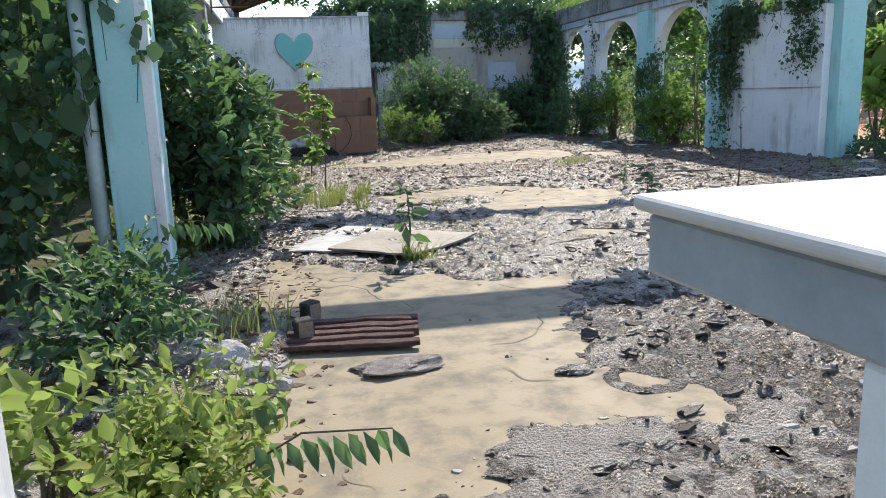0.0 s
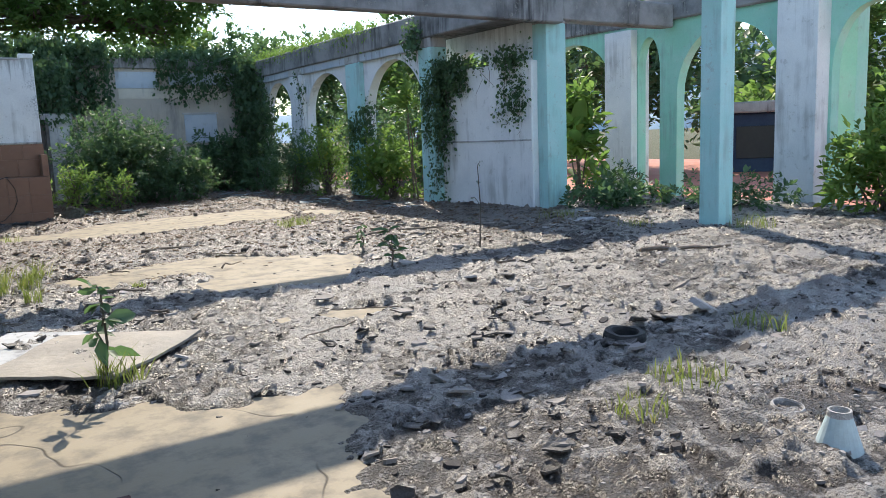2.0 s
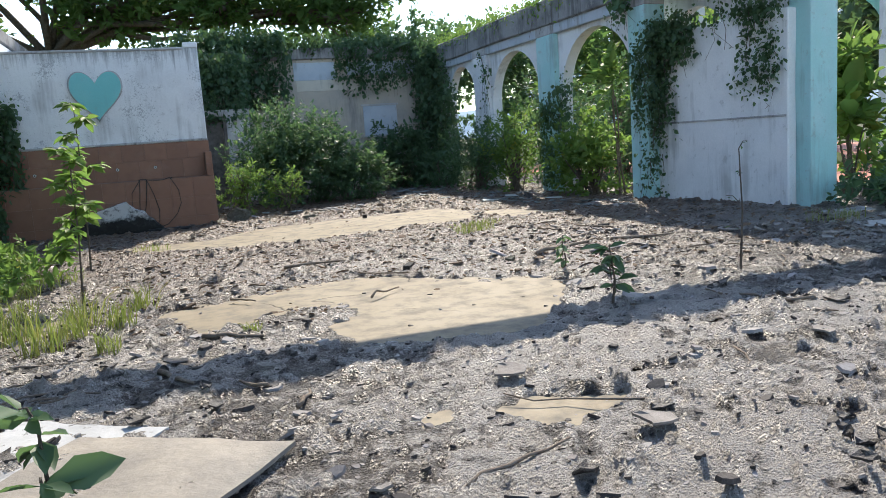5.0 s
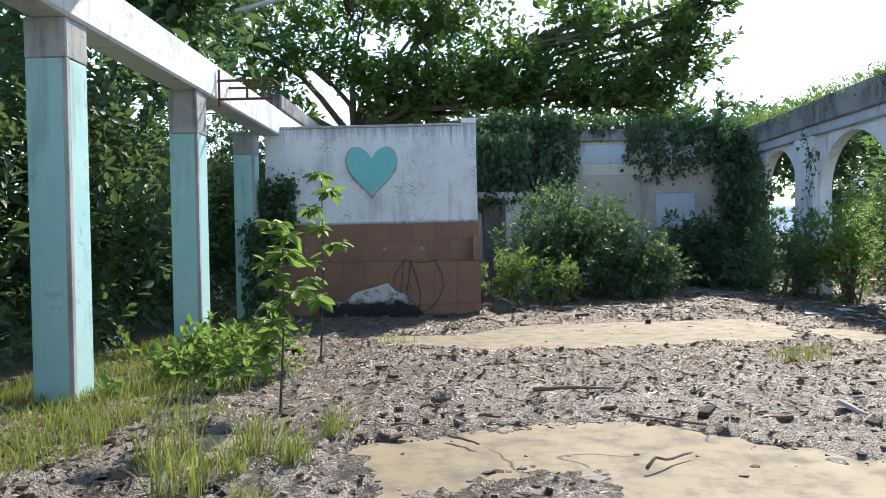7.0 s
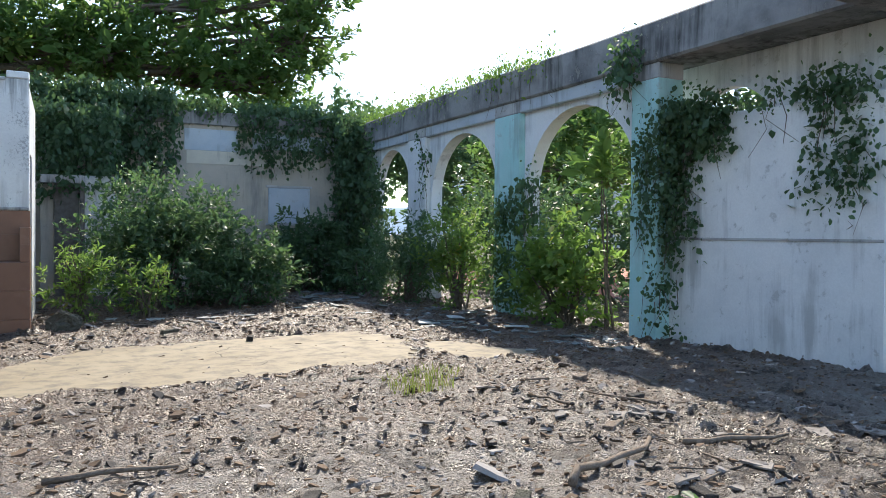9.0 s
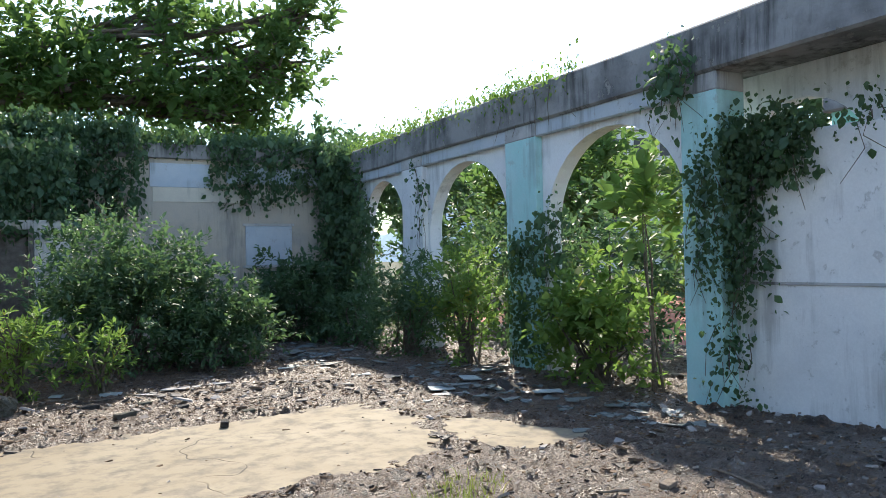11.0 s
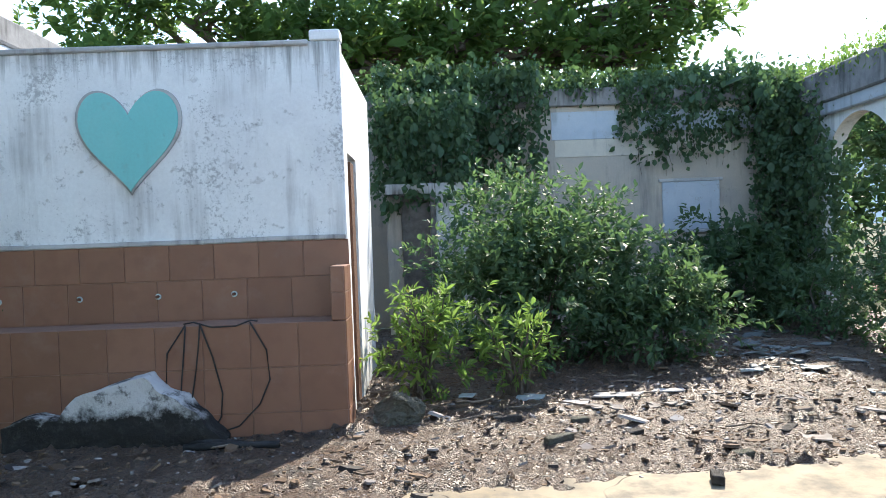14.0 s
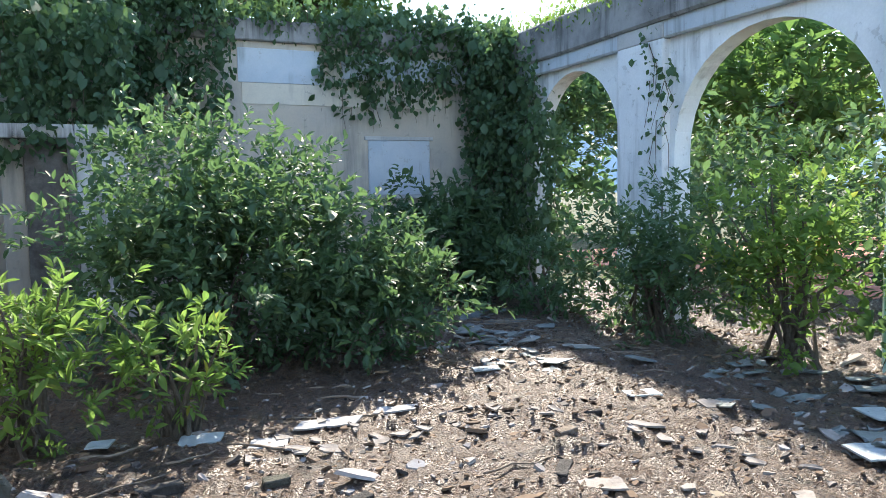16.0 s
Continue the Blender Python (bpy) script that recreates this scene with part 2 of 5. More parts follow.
LEAF = leaf_material("bush leaves", (0.060, 0.115, 0.066), (0.110, 0.185, 0.100), (0.20, 0.26, 0.08))
LEAF_DARK = leaf_material("deep green leaves", (0.050, 0.100, 0.056), (0.095, 0.160, 0.085), (0.14, 0.16, 0.05), 0.02, 0.4)
LEAF_BRIGHT = leaf_material("young bright leaves", (0.12, 0.21, 0.05), (0.22, 0.32, 0.08), (0.42, 0.34, 0.05), 0.05, 0.58)
LEAF_PALE = leaf_material("pale yellow-green weed leaves", (0.20, 0.26, 0.07), (0.34, 0.39, 0.13), (0.50, 0.40, 0.08), 0.08, 0.55)
LEAF_TREE = leaf_material("tree leaves", (0.055, 0.105, 0.035), (0.110, 0.180, 0.055), (0.26, 0.26, 0.06), 0.04, 0.64)
GRASS = leaf_material("dry yellow green grass", (0.18, 0.21, 0.05), (0.31, 0.31, 0.09), (0.48, 0.36, 0.16), 0.25, 0.5)


# ---- mesh helpers ----
def mesh_of(bm, material, name="mesh"):
    me = bpy.data.meshes.new(name)
    bm.to_mesh(me)
    bm.free()
    me.materials.append(material)
    return me


def raw(verts, faces, material, smooth=False):
    me = bpy.data.meshes.new("mesh")
    me.from_pydata([tuple(v) for v in verts], [], [tuple(f) for f in faces])
    me.materials.append(material)
    if smooth:
        me.polygons.foreach_set("use_smooth", [True] * len(me.polygons))
    return me


def part(name, bm, material, parent=None, label=""):
    ob = new(name, bm if isinstance(bm, bpy.types.Mesh) else mesh_of(bm, material))
    if parent:
        ob.parent = parent
    return tagged(ob, label)


def thing(name, label, category, at=(0, 0, 0), group="", kind="", turn=0):
    ob = new(name)
    ob.matrix_basis = pose(*at, 0, 0, turn)
    return tagged(ob, label, category, group, kind)


def block(x0, x1, y0, y1, z0, z1, bevel=0.012, segments=1, bm=None):
    bm = bm or bmesh.new()
    made = bmesh.ops.create_cube(bm, size=1)["verts"]
    for v in made:
        v.co = Vector(((x0 + x1) / 2 + v.co.x * (x1 - x0), (y0 + y1) / 2 + v.co.y * (y1 - y0), (z0 + z1) / 2 + v.co.z * (z1 - z0)))
    if bevel:
        edges = {e for v in made for e in v.link_edges}
        bmesh.ops.bevel(bm, geom=list(edges), offset=bevel, segments=segments, affect="EDGES", profile=0.5)
    return bm


def roughen(bm, amount, scale=3.0, cuts=0):
    if cuts:
        bmesh.ops.subdivide_edges(bm, edges=bm.edges[:], cuts=cuts, use_grid_fill=True)
    for v in bm.verts:
        v.co += noise.noise_vector(v.co * scale) * amount
    return bm


def tube(points, radius, sides=8, end=None):
    """A round bar along points; radius goes to end."""
    end = radius if end is None else end
    verts, faces, n = [], [], len(points)
    pts = [Vector(p) for p in points]
    for i, p in enumerate(pts):
        way = (pts[min(i + 1, n - 1)] - pts[max(i - 1, 0)]).normalized()
        a = way.orthogonal().normalized()
        if abs(way.z) < 0.99:
            a = way.cross(Vector((0, 0, 1))).normalized()
        b = way.cross(a)
        r = radius + (end - radius) * i / (n - 1)
        for k in range(sides):
            t = 2 * math.pi * k / sides
            verts.append(p + (a * math.cos(t) + b * math.sin(t)) * r)
    for i in range(n - 1):
        for k in range(sides):
            faces.append((i * sides + k, i * sides + (k + 1) % sides, (i + 1) * sides + (k + 1) % sides, (i + 1) * sides + k))
    faces.append(tuple(range(sides))[::-1])
    faces.append(tuple((n - 1) * sides + k for k in range(sides)))
    return verts, faces


def joined(tubes):
    verts, faces = [], []
    for v, f in tubes:
        base = len(verts)
        verts += v
        faces += [tuple(i + base for i in q) for q in f]
    return verts, faces


def leaf_mesh(places, size, material, rng, droop=0.35, wide=0.45, spread=0.4, ways=None):
    """One folded, pointed leaf at each place, turned at random."""
    p = np.asarray(places, float)
    n = len(p)
    if ways is None:
        az = rng.uniform(0, 2 * np.pi, n)
        el = rng.normal(-droop, 0.5, n)
        d = np.stack([np.cos(az) * np.cos(el), np.sin(az) * np.cos(el), np.sin(el)], 1)
    else:
        d = ways / np.linalg.norm(ways, axis=1)[:, None]
    side = np.cross(d, np.array([0, 0, 1.0]) + rng.normal(0, 0.45, (n, 3)))
    side /= np.linalg.norm(side, axis=1)[:, None] + 1e-9
    up = np.cross(side, d)
    s = size * np.exp(rng.normal(0, spread, n))[:, None]
    w = s * wide * 0.5
    v = np.stack([
        p,
        p + d * s * 0.40 + side * w + up * s * 0.07,
        p + d * s * 0.72 + side * w * 0.75 + up * s * 0.02,
        p + d * s - up * s * 0.12,
        p + d * s * 0.72 - side * w * 0.75 + up * s * 0.02,
        p + d * s * 0.40 - side * w + up * s * 0.07,
        p + d * s * 0.5 - up * s * 0.04,
    ], 1).reshape(-1, 3)
    base = np.arange(n)[:, None] * 7
    quads = np.concatenate([base + [0, 6, 2, 1], base + [0, 5, 4, 6]], 0)
    tris = np.concatenate([base + [6, 3, 2], base + [6, 4, 3]], 0)
    me = bpy.data.meshes.new("leaves")
    loops = np.concatenate([quads.ravel(), tris.ravel()])
    me.vertices.add(len(v))
    me.vertices.foreach_set("co", v.ravel())
    me.loops.add(len(loops))
    me.loops.foreach_set("vertex_index", loops.astype(np.int32))
    starts = np.concatenate([np.arange(len(quads)) * 4, len(quads) * 4 + np.arange(len(tris)) * 3])
    me.polygons.add(len(starts))
    me.polygons.foreach_set("loop_start", starts.astype(np.int32))
    me.update(calc_edges=True)
    me.materials.append(material)
    return me


def clumps(centre, radii, count, rng, hollow=0.55):
    """Clump middles over an uneven ellipsoid."""
    u = rng.normal(size=(count, 3))
    u /= np.linalg.norm(u, axis=1)[:, None]
    u *= rng.uniform(hollow, 1.0, count)[:, None] * np.exp(rng.normal(0, 0.12, count))[:, None]
    return np.array(centre, float) + u * np.array(radii, float)


def sprays(mids, heart, each, reach, rng, leaves=9):
    """Twigs that leave each clump outwards and up, with leaves set along them: places and directions."""
    twigs = max(1, each // leaves)
    root = np.repeat(mids, twigs, 0)
    n = len(root)
    root = root + rng.normal(0, reach * 0.5, (n, 3))
    out = root - heart
    out /= np.linalg.norm(out, axis=1)[:, None] + 1e-6
    way = out * 0.7 + rng.normal(0, 0.5, (n, 3)) + np.array([0, 0, 0.35])
    way /= np.linalg.norm(way, axis=1)[:, None]
    span = reach * rng.uniform(0.9, 2.0, n)
    t = np.tile(np.linspace(0.1, 1.0, leaves), n)
    w, r = np.repeat(way, leaves, 0), np.repeat(root, leaves, 0)
    place = r + w * (t * np.repeat(span, leaves))[:, None]
    place[:, 2] -= 0.25 * reach * t ** 2
    side = np.cross(w, rng.normal(size=w.shape))
    side /= np.linalg.norm(side, axis=1)[:, None] + 1e-6
    ways = side * (1.1 - 0.5 * t)[:, None] + w * (0.35 + 0.6 * t)[:, None] + np.array([0, 0, -0.15])
    keep = place[:, 2] > 0.03
    return place[keep], ways[keep]


def bush(name, label, centre, radii, count, each, size, material, seed, wide=0.45, clump=0.2, stems=9, hollow=0.5, droop=0.35, z=0.0, category="bush"):
    rng = np.random.default_rng(seed)
    ob = thing(name, label, category, (centre[0], centre[1], z))
    lo = np.array([centre[0], centre[1], z])
    mids = clumps(centre, radii, count, rng, hollow)
    heart = np.array(centre, float) - np.array([0, 0, radii[2] * 0.5])
    places, ways = sprays(mids[mids[:, 2] > z], heart, each, clump, rng)
    tagged(part("foliage", leaf_mesh(places - lo, size, material, rng, droop, wide, 0.3, ways), material, ob), kind="stuff")
    rods = []
    for m in mids[rng.choice(len(mids), min(stems, len(mids)), replace=False)]:
        m = m - lo
        root = Vector((rng.normal(0, radii[0] * 0.15), rng.normal(0, radii[1] * 0.15), -0.03))
        bend = Vector((m[0] * 0.45, m[1] * 0.45, max(m[2], 0.1) * 0.65)) + Vector(rng.normal(0, 0.05, 3))
        rods.append(tube([root, bend, Vector(m)], 0.018 + 0.006 * max(radii), 6, 0.005))
    tagged(part("stem", raw(*joined(rods), BARK), BARK, ob), kind="stuff")
    return ob


# ---- ground ----
def value_noise(x, y, scale, seed):
    rng = np.random.default_rng(seed)
    table = rng.random((256, 256))
    u, v = x * scale + 1000, y * scale + 1000
    i, j = np.floor(u).astype(int), np.floor(v).astype(int)
    fu, fv = u - i, v - j
    fu, fv = fu * fu * (3 - 2 * fu), fv * fv * (3 - 2 * fv)
    t = lambda a, b: table[a % 256, b % 256]
    return (t(i, j) * (1 - fu) + t(i + 1, j) * fu) * (1 - fv) + (t(i, j + 1) * (1 - fu) + t(i + 1, j + 1) * fu) * fv


def fbm(x, y, scale, octaves, seed, gain=0.5):
    total, amp, norm = 0, 1.0, 0
    for k in range(octaves):
        total = total + amp * value_noise(x, y, scale * 2 ** k, seed + k)
        norm += amp
        amp *= gain
    return total / norm


# bare concrete, as outlines on the plan
BARE = [
    [(0.0, 1.6), (0.75, 2.2), (1.0, 3.2), (1.3, 3.5), (1.9, 3.45), (2.2, 3.4), (2.1, 4.1), (2.2, 5.2), (2.6, 6.1), (1.7, 6.4), (1.0, 6.8), (0.3, 7.5), (0.2, 6.2), (0.4, 4.6), (0.2, 4.2)],
    [(1.6, 11.5), (2.5, 11.9), (3.3, 12.1), (4.1, 12.0), (4.6, 11.1), (5.1, 10.9), (5.0, 10.1), (4.5, 9.4), (3.8, 9.3), (3.0, 9.5), (2.9, 10.2), (3.2, 10.9), (2.7, 11.2), (2.2, 10.6), (1.7, 11.1)],
    [(3.0, 8.05), (3.6, 8.1), (3.8, 7.8), (3.5, 7.65)],
    [(1.3, 16.3), (1.3, 17.2), (2.7, 17.5), (3.2, 18.35), (4.7, 18.6), (6.0, 18.7), (6.9, 18.9), (7.1, 17.6), (6.7, 16.4), (5.7, 16.1), (4.5, 15.85), (2.8, 15.9)],
    [(7.4, 17.6), (8.2, 16.3), (7.6, 15.9), (7.0, 16.3), (7.0, 16.8)],
    [(0.2, 11.9), (0.8, 11.8), (0.8, 11.25), (0.5, 11.1)],
]


def outline_distance(x, y, poly):
    """Signed distance to an outline: positive within."""
    best = np.full(x.shape, 1e9)
    inside = np.zeros(x.shape, bool)
    n = len(poly)
    for k in range(n):
        (ax, ay), (bx, by) = poly[k], poly[(k + 1) % n]
        ex, ey = bx - ax, by - ay
        t = np.clip(((x - ax) * ex + (y - ay) * ey) / (ex * ex + ey * ey), 0, 1)
        best = np.minimum(best, np.hypot(x - ax - t * ex, y - ay - t * ey))
        cross = ((ay > y) != (by > y)) & (x < ex * (y - ay) / (ey if ey else 1e-9) + ax)
        inside ^= cross
    return np.where(inside, best, -best)


def bare_at(x, y):
    d = np.full(np.shape(x), -9.0)
    for poly in BARE:
        d = np.maximum(d, outline_distance(x, y, poly))
    return d


def debris_height(x, y):
    d = bare_at(x, y) + (fbm(x, y, 2.2, 5, 7, 0.6) - 0.5) * 0.75
    lumps = fbm(x, y, 3.2, 6, 3, 0.62)
    crumbs = fbm(x, y, 14, 3, 90, 0.7)
    # layers of felt: each step has a torn edge with a curled lip
    layer = fbm(x, y * 1.25, 1.15, 6, 211, 0.58) * 9
    step = np.floor(layer)
    inner = layer - step
    h = 0.010 + 0.060 * (lumps - 0.38) + 0.014 * (crumbs - 0.5)
    h = h + 0.014 * (step % 3) * np.clip(inner * 6, 0, 1) + 0.028 * np.exp(-((inner - 0.2) / 0.09) ** 2) * np.clip(lumps - 0.36, 0, 0.2) * 5
    clods = fbm(x, y, 5.0, 4, 57, 0.55)
    h = h + 0.28 * np.clip(clods - 0.64, 0, 0.2) + 0.10 * np.clip(fbm(x, y, 11.0, 3, 58) - 0.66, 0, 0.2)
    edge = np.clip(-d / 0.12, -1, 1)
    return np.where(d > 0, -0.03, np.maximum(h, 0.004) * np.clip(edge, 0, 1) - 0.004)


def make_ground():
    bm = bmesh.new()
    xs = [-2500, -400, -80] + [-30 + 3 * k for k in range(25)] + [80, 400, 2500]
    grid = [[bm.verts.new((x, y, -0.05)) for x in xs] for y in xs]
    for j in range(len(xs) - 1):
        for i in range(len(xs) - 1):
            bm.faces.new((grid[j][i], grid[j][i + 1], grid[j + 1][i + 1], grid[j + 1][i]))
    tagged(part("ground", bm, SOIL), "dark earth overgrown with grass and weeds", "ground", kind="structure")
    tagged(part("floor", block(-1.6, 13.9, -6, 27.4, -0.2, 0.0, 0), CONCRETE), "dusty yellow concrete slab with stains and cracks", "floor", kind="structure")
    tagged(part("pavement", block(13.92, 30, -10, 34, -0.2, -0.012, 0), RED), "faded red painted court outside the arcade", "pavement", kind="structure")
    for x0, x1, nx, ny in ((-1.55, 11.0, 560, 950), (11.0, 13.85, 90, 400)):
        gx, gy = np.meshgrid(np.linspace(x0, x1, nx), np.linspace(0.0, 1.0, ny))
        # finer rows close to the near end of the walk
        gy = -1.0 + 28.2 * gy ** 1.2
        gz = debris_height(gx, gy)
        v = np.stack([gx, gy, gz], -1).reshape(-1, 3)
        i = (np.arange(ny - 1)[:, None] * nx + np.arange(nx - 1)[None]).ravel()
        f = np.stack([i, i + 1, i + nx + 1, i + nx], 1)
        keep = (gz.ravel()[f] > -0.02).any(1)
        me = raw(v.tolist(), f[keep].tolist(), DEBRIS, True)
        tagged(part("rubble_layer", me, DEBRIS), "crumbled dark roofing felt, grit and leaf litter on the slab", "rubble", kind="stuff")


make_ground()


# ---- structure ----
def structure(name, bm, material, label, category="wall"):
    return tagged(part(name, bm, material), label, category, kind="structure")


def arch_wall(y0, y1, z1, openings, x0, x1, steps=18):
    """A wall along y from z 0 to z1 with round-headed openings (start, end, spring height, rise)."""
    bm = bmesh.new()
    outline = [(y0, -0.02)]
    for a, b, spring, rise in openings:
        outline += [(a, -0.02), (a, spring)]
        mid, half = (a + b) / 2, (b - a) / 2
        for k in range(1, steps):
            t = math.pi * (1 - k / steps)
            outline.append((mid + half * math.cos(t), spring + rise * math.sin(t)))
        outline += [(b, spring), (b, -0.02)]
    outline += [(y1, -0.02), (y1, z1), (y0, z1)]
    # strips: split at every outline point so that faces stay flat and convex
    ys = sorted({round(p[0], 5) for p in outline})

    cols = []
    for k in range(len(ys) - 1):
        m = (ys[k] + ys[k + 1]) / 2
        inside = [o for o in openings if o[0] < m < o[1]]
        if inside:
            a, b, spring, rise = inside[0]
            f = lambda y: spring + rise * math.sqrt(max(0, 1 - ((y - (a + b) / 2) / ((b - a) / 2)) ** 2))
            lo = (f(ys[k]), f(ys[k + 1]))
        else:
            lo = (-0.02, -0.02)
        cols.append((ys[k], ys[k + 1], lo))
    for ya, yb, (la, lb) in cols:
        v = [bm.verts.new(p) for p in ((x0, ya, la), (x0, yb, lb), (x0, yb, z1), (x0, ya, z1), (x1, ya, la), (x1, yb, lb), (x1, yb, z1), (x1, ya, z1))]
        for q in ((0, 3, 2, 1), (4, 5, 6, 7), (0, 1, 5, 4), (3, 7, 6, 2)):
            bm.faces.new([v[i] for i in q])
        if la < 0 and lb < 0:
            bm.faces.new([v[i] for i in (0, 4, 7, 3)])
            bm.faces.new([v[i] for i in (1, 2, 6, 5)])
    bmesh.ops.remove_doubles(bm, verts=bm.verts, dist=1e-4)
    return bm


AX = 10.0
structure("wall_east", arch_wall(16.2, 27.6, 3.64, [(16.72, 19.42, 2.1, 1.24), (20.42, 23.14, 2.1, 1.24), (24.2, 26.4, 2.15, 1.20)], AX + 0.06, AX + 0.3), WHITE, "stained white arcade wall with round arches")
structure("wall_east_end", arch_wall(13.62, 16.74, 3.64, [(14.95, 16.50, 2.55, 0.74)], 10.66, 10.86), WHITE, "white wall with a small arch above the screen wall")
structure("beam_east_end", roughen(block(10.36, 10.95, 13.62, 16.74, 3.645, 4.1, 0.02), 0.02, 1.2, 4), BEAM, "dark concrete slab edge beside the beam", "beam")
structure("beam_east", roughen(block(AX - 0.10, AX + 0.34, 13.0, 27.4, 3.62, 4.16, 0.03), 0.03, 1.2, 5), BEAM, "black-streaked concrete roof beam over the arcade", "beam")
structure("trim_east", roughen(block(AX - 0.04, AX + 0.05, 16.7, 27.3, 3.42, 3.66, 0.02), 0.015, 1.5, 5), PALEBLUE, "chipped pale blue plaster band under the beam", "trim")


def column(name, x0, x1, y0, y1, z1, material, label, cap=None, group="columns of the arcade"):
    ob = thing(name, label, "column", ((x0 + x1) / 2, (y0 + y1) / 2, 0), group)
    w, d = (x1 - x0) / 2, (y1 - y0) / 2
    part("shaft", roughen(block(-w, w, -d, d, -0.02, z1, 0.015, 2), 0.004, 2.0), material, ob)
    if cap:
        part("cap", block(-w - 0.004, w + 0.004, -d - 0.004, d + 0.004, z1, z1 + cap, 0.012), EDGE, ob, "bare stained concrete top")
    return ob


column("column", AX - 0.06, AX + 0.36, 16.18, 16.70, 3.42, CYAN, "turquoise column half covered in ivy", 0.2)
column("column", AX - 0.06, AX + 0.36, 19.52, 20.32, 3.42, CYAN, "faded turquoise arcade column with flaking paint", 0.2)
column("column", AX - 0.06, AX + 0.36, 23.22, 24.1, 3.42, WHITE, "white arcade column with creeping ivy", 0.2)
column("column", 10.62, 11.12, 13.2, 13.6, 3.55, CYAN, "turquoise square column at the end of the low wall", 0.05)
column("column", 10.27, 10.60, 9.05, 9.40, 3.55, CYAN, "slim turquoise freestanding column", 0.05)

# low screen wall between two columns
structure("wall_low", roughen(block(-0.09, 0.09, -1.6, 1.62, -0.02, 2.88, 0.02), 0.012, 1.3, 6), WHITE, "white plaster screen wall stained and streaked").matrix_basis = pose(10.38, 15.05, 0, 0, 0, 6)
structure("trim_low", block(-0.012, 0.012, -1.58, 1.6, 1.34, 1.37, 0.003), EDGE, "grey horizontal joint on the screen wall", "trim").matrix_basis = pose(10.285, 15.05, 0, 0, 0, 6)
structure("trim_low_upright", block(-0.012, 0.012, -0.02, 0.02, 0.0, 1.34, 0.003), EDGE, "grey upright joint on the screen wall", "trim").matrix_basis = pose(10.245, 16.05, 0, 0, 0, 6)

# second arcade behind
structure("wall_porch", arch_wall(8.0, 17.9, 3.8, [(15.15, 17.6, 2.6, 1.0), (13.62, 14.25, 2.75, 0.75), (10.65, 13.15, 2.2, 1.35), (8.3, 9.7, 2.4, 1.1)], 14.3, 14.55), GREEN, "mint green arcade wall with tall arches")
structure("beam_porch", roughen(block(14.2, 14.65, 7.6, 18.0, 3.78, 4.3, 0.03), 0.02, 1.2, 5), BEAM, "dark concrete beam over the outer arcade", "beam")
column("column", 14.1, 14.7, 14.28, 15.1, 3.7, WHITE, "thick white column with turquoise patches")
column("column", 13.9, 14.6, 9.75, 10.55, 4.2, WHITE, "massive weathered white column blackened by mould")
column("column", 15.3, 15.7, 9.8, 10.2, 3.9, GREEN, "pale green column behind the arcade")
structure("beam_north_porch", roughen(block(AX + 0.36, 14.2, 13.15, 13.5, 3.6, 4.1, 0.03), 0.02, 1.2, 4), BEAM, "dark concrete beam joining the two arcades", "beam")

# cross beams overhead and the row of columns beside the undergrowth
structure("beam_cross_far", roughen(block(-1.25, 10.9, 13.0, 13.26, 3.52, 4.05, 0.025), 0.012, 1.2, 5), BEAM, "grey concrete roof beam crossing the hall", "beam")
structure("beam_cross_near", roughen(block(-1.25, 10.6, 9.12, 9.42, 3.52, 4.05, 0.025), 0.012, 1.2, 5), BEAM, "grey concrete roof beam crossing the hall", "beam")
structure("beam_west", roughen(block(-1.22, -0.86, 6.4, 25.2, 3.3, 3.78, 0.025), 0.012, 1.2, 5), WHITE, "cracked white painted beam with dark streaks", "beam")
structure("trim_west_top", roughen(block(-1.26, -0.83, 20.5, 25.2, 3.782, 4.06, 0.02), 0.012, 1.2, 5), BEAM, "blackened top of the roof beam", "trim")
for y, z, label in ((13.02, 2.95, "turquoise column with a worn bare edge"), (16.2, 2.75, "turquoise column with a bare concrete head"), (19.9, 2.9, "cream and turquoise column beside the heart wall"), (9.05, 2.9, "turquoise column behind the shrubs")):
    c = column("column", -1.26 - (0.3 if y > 19 else 0), -0.90 - (0.3 if y > 19 else 0), y, y + 0.36, z, CYAN, label, 3.3 - z, "columns along the undergrowth")
    part("worn_edge", roughen(block(0.14, 0.184, -0.184, -0.13, 0.0, z, 0.004), 0.006, 3.0), EDGE, c, "strip of bare grey concrete")
p0 = column("column", -0.95, -0.55, 6.85, 7.25, 3.3, CYAN, "turquoise column with a flaked corner and creeper", group="columns along the undergrowth")
part("worn_edge", roughen(block(0.12, 0.206, -0.206, -0.1, 0.0, 3.28, 0.004), 0.006, 3.0), WHITE, p0, "strip of flaked white paint")
pipe = thing("downpipe", "pale plastic rainwater pipe strapped beside a column", "pipe", (-1.06, 6.93, 0))
part("tube", raw(*tube([(0, 0, 0), (0, 0, 1.6), (0, 0, 3.4)], 0.065, 14), CEMENT, True), CEMENT, pipe)
part("socket", raw(*tube([(0, 0, 1.5), (0, 0, 1.62)], 0.074, 14), CEMENT, True), CEMENT, pipe)
column("column", -0.50, -0.115, 1.5, 1.9, 3.3, WHITE, "pale column at the edge of the entrance", group="columns along the undergrowth")
structure("wall_south", roughen(block(-1.6, 11.6, -6.3, -6.05, 0, 3.6, 0.02), 0.01, 1.0), WHITE, "plain white wall closing the hall")

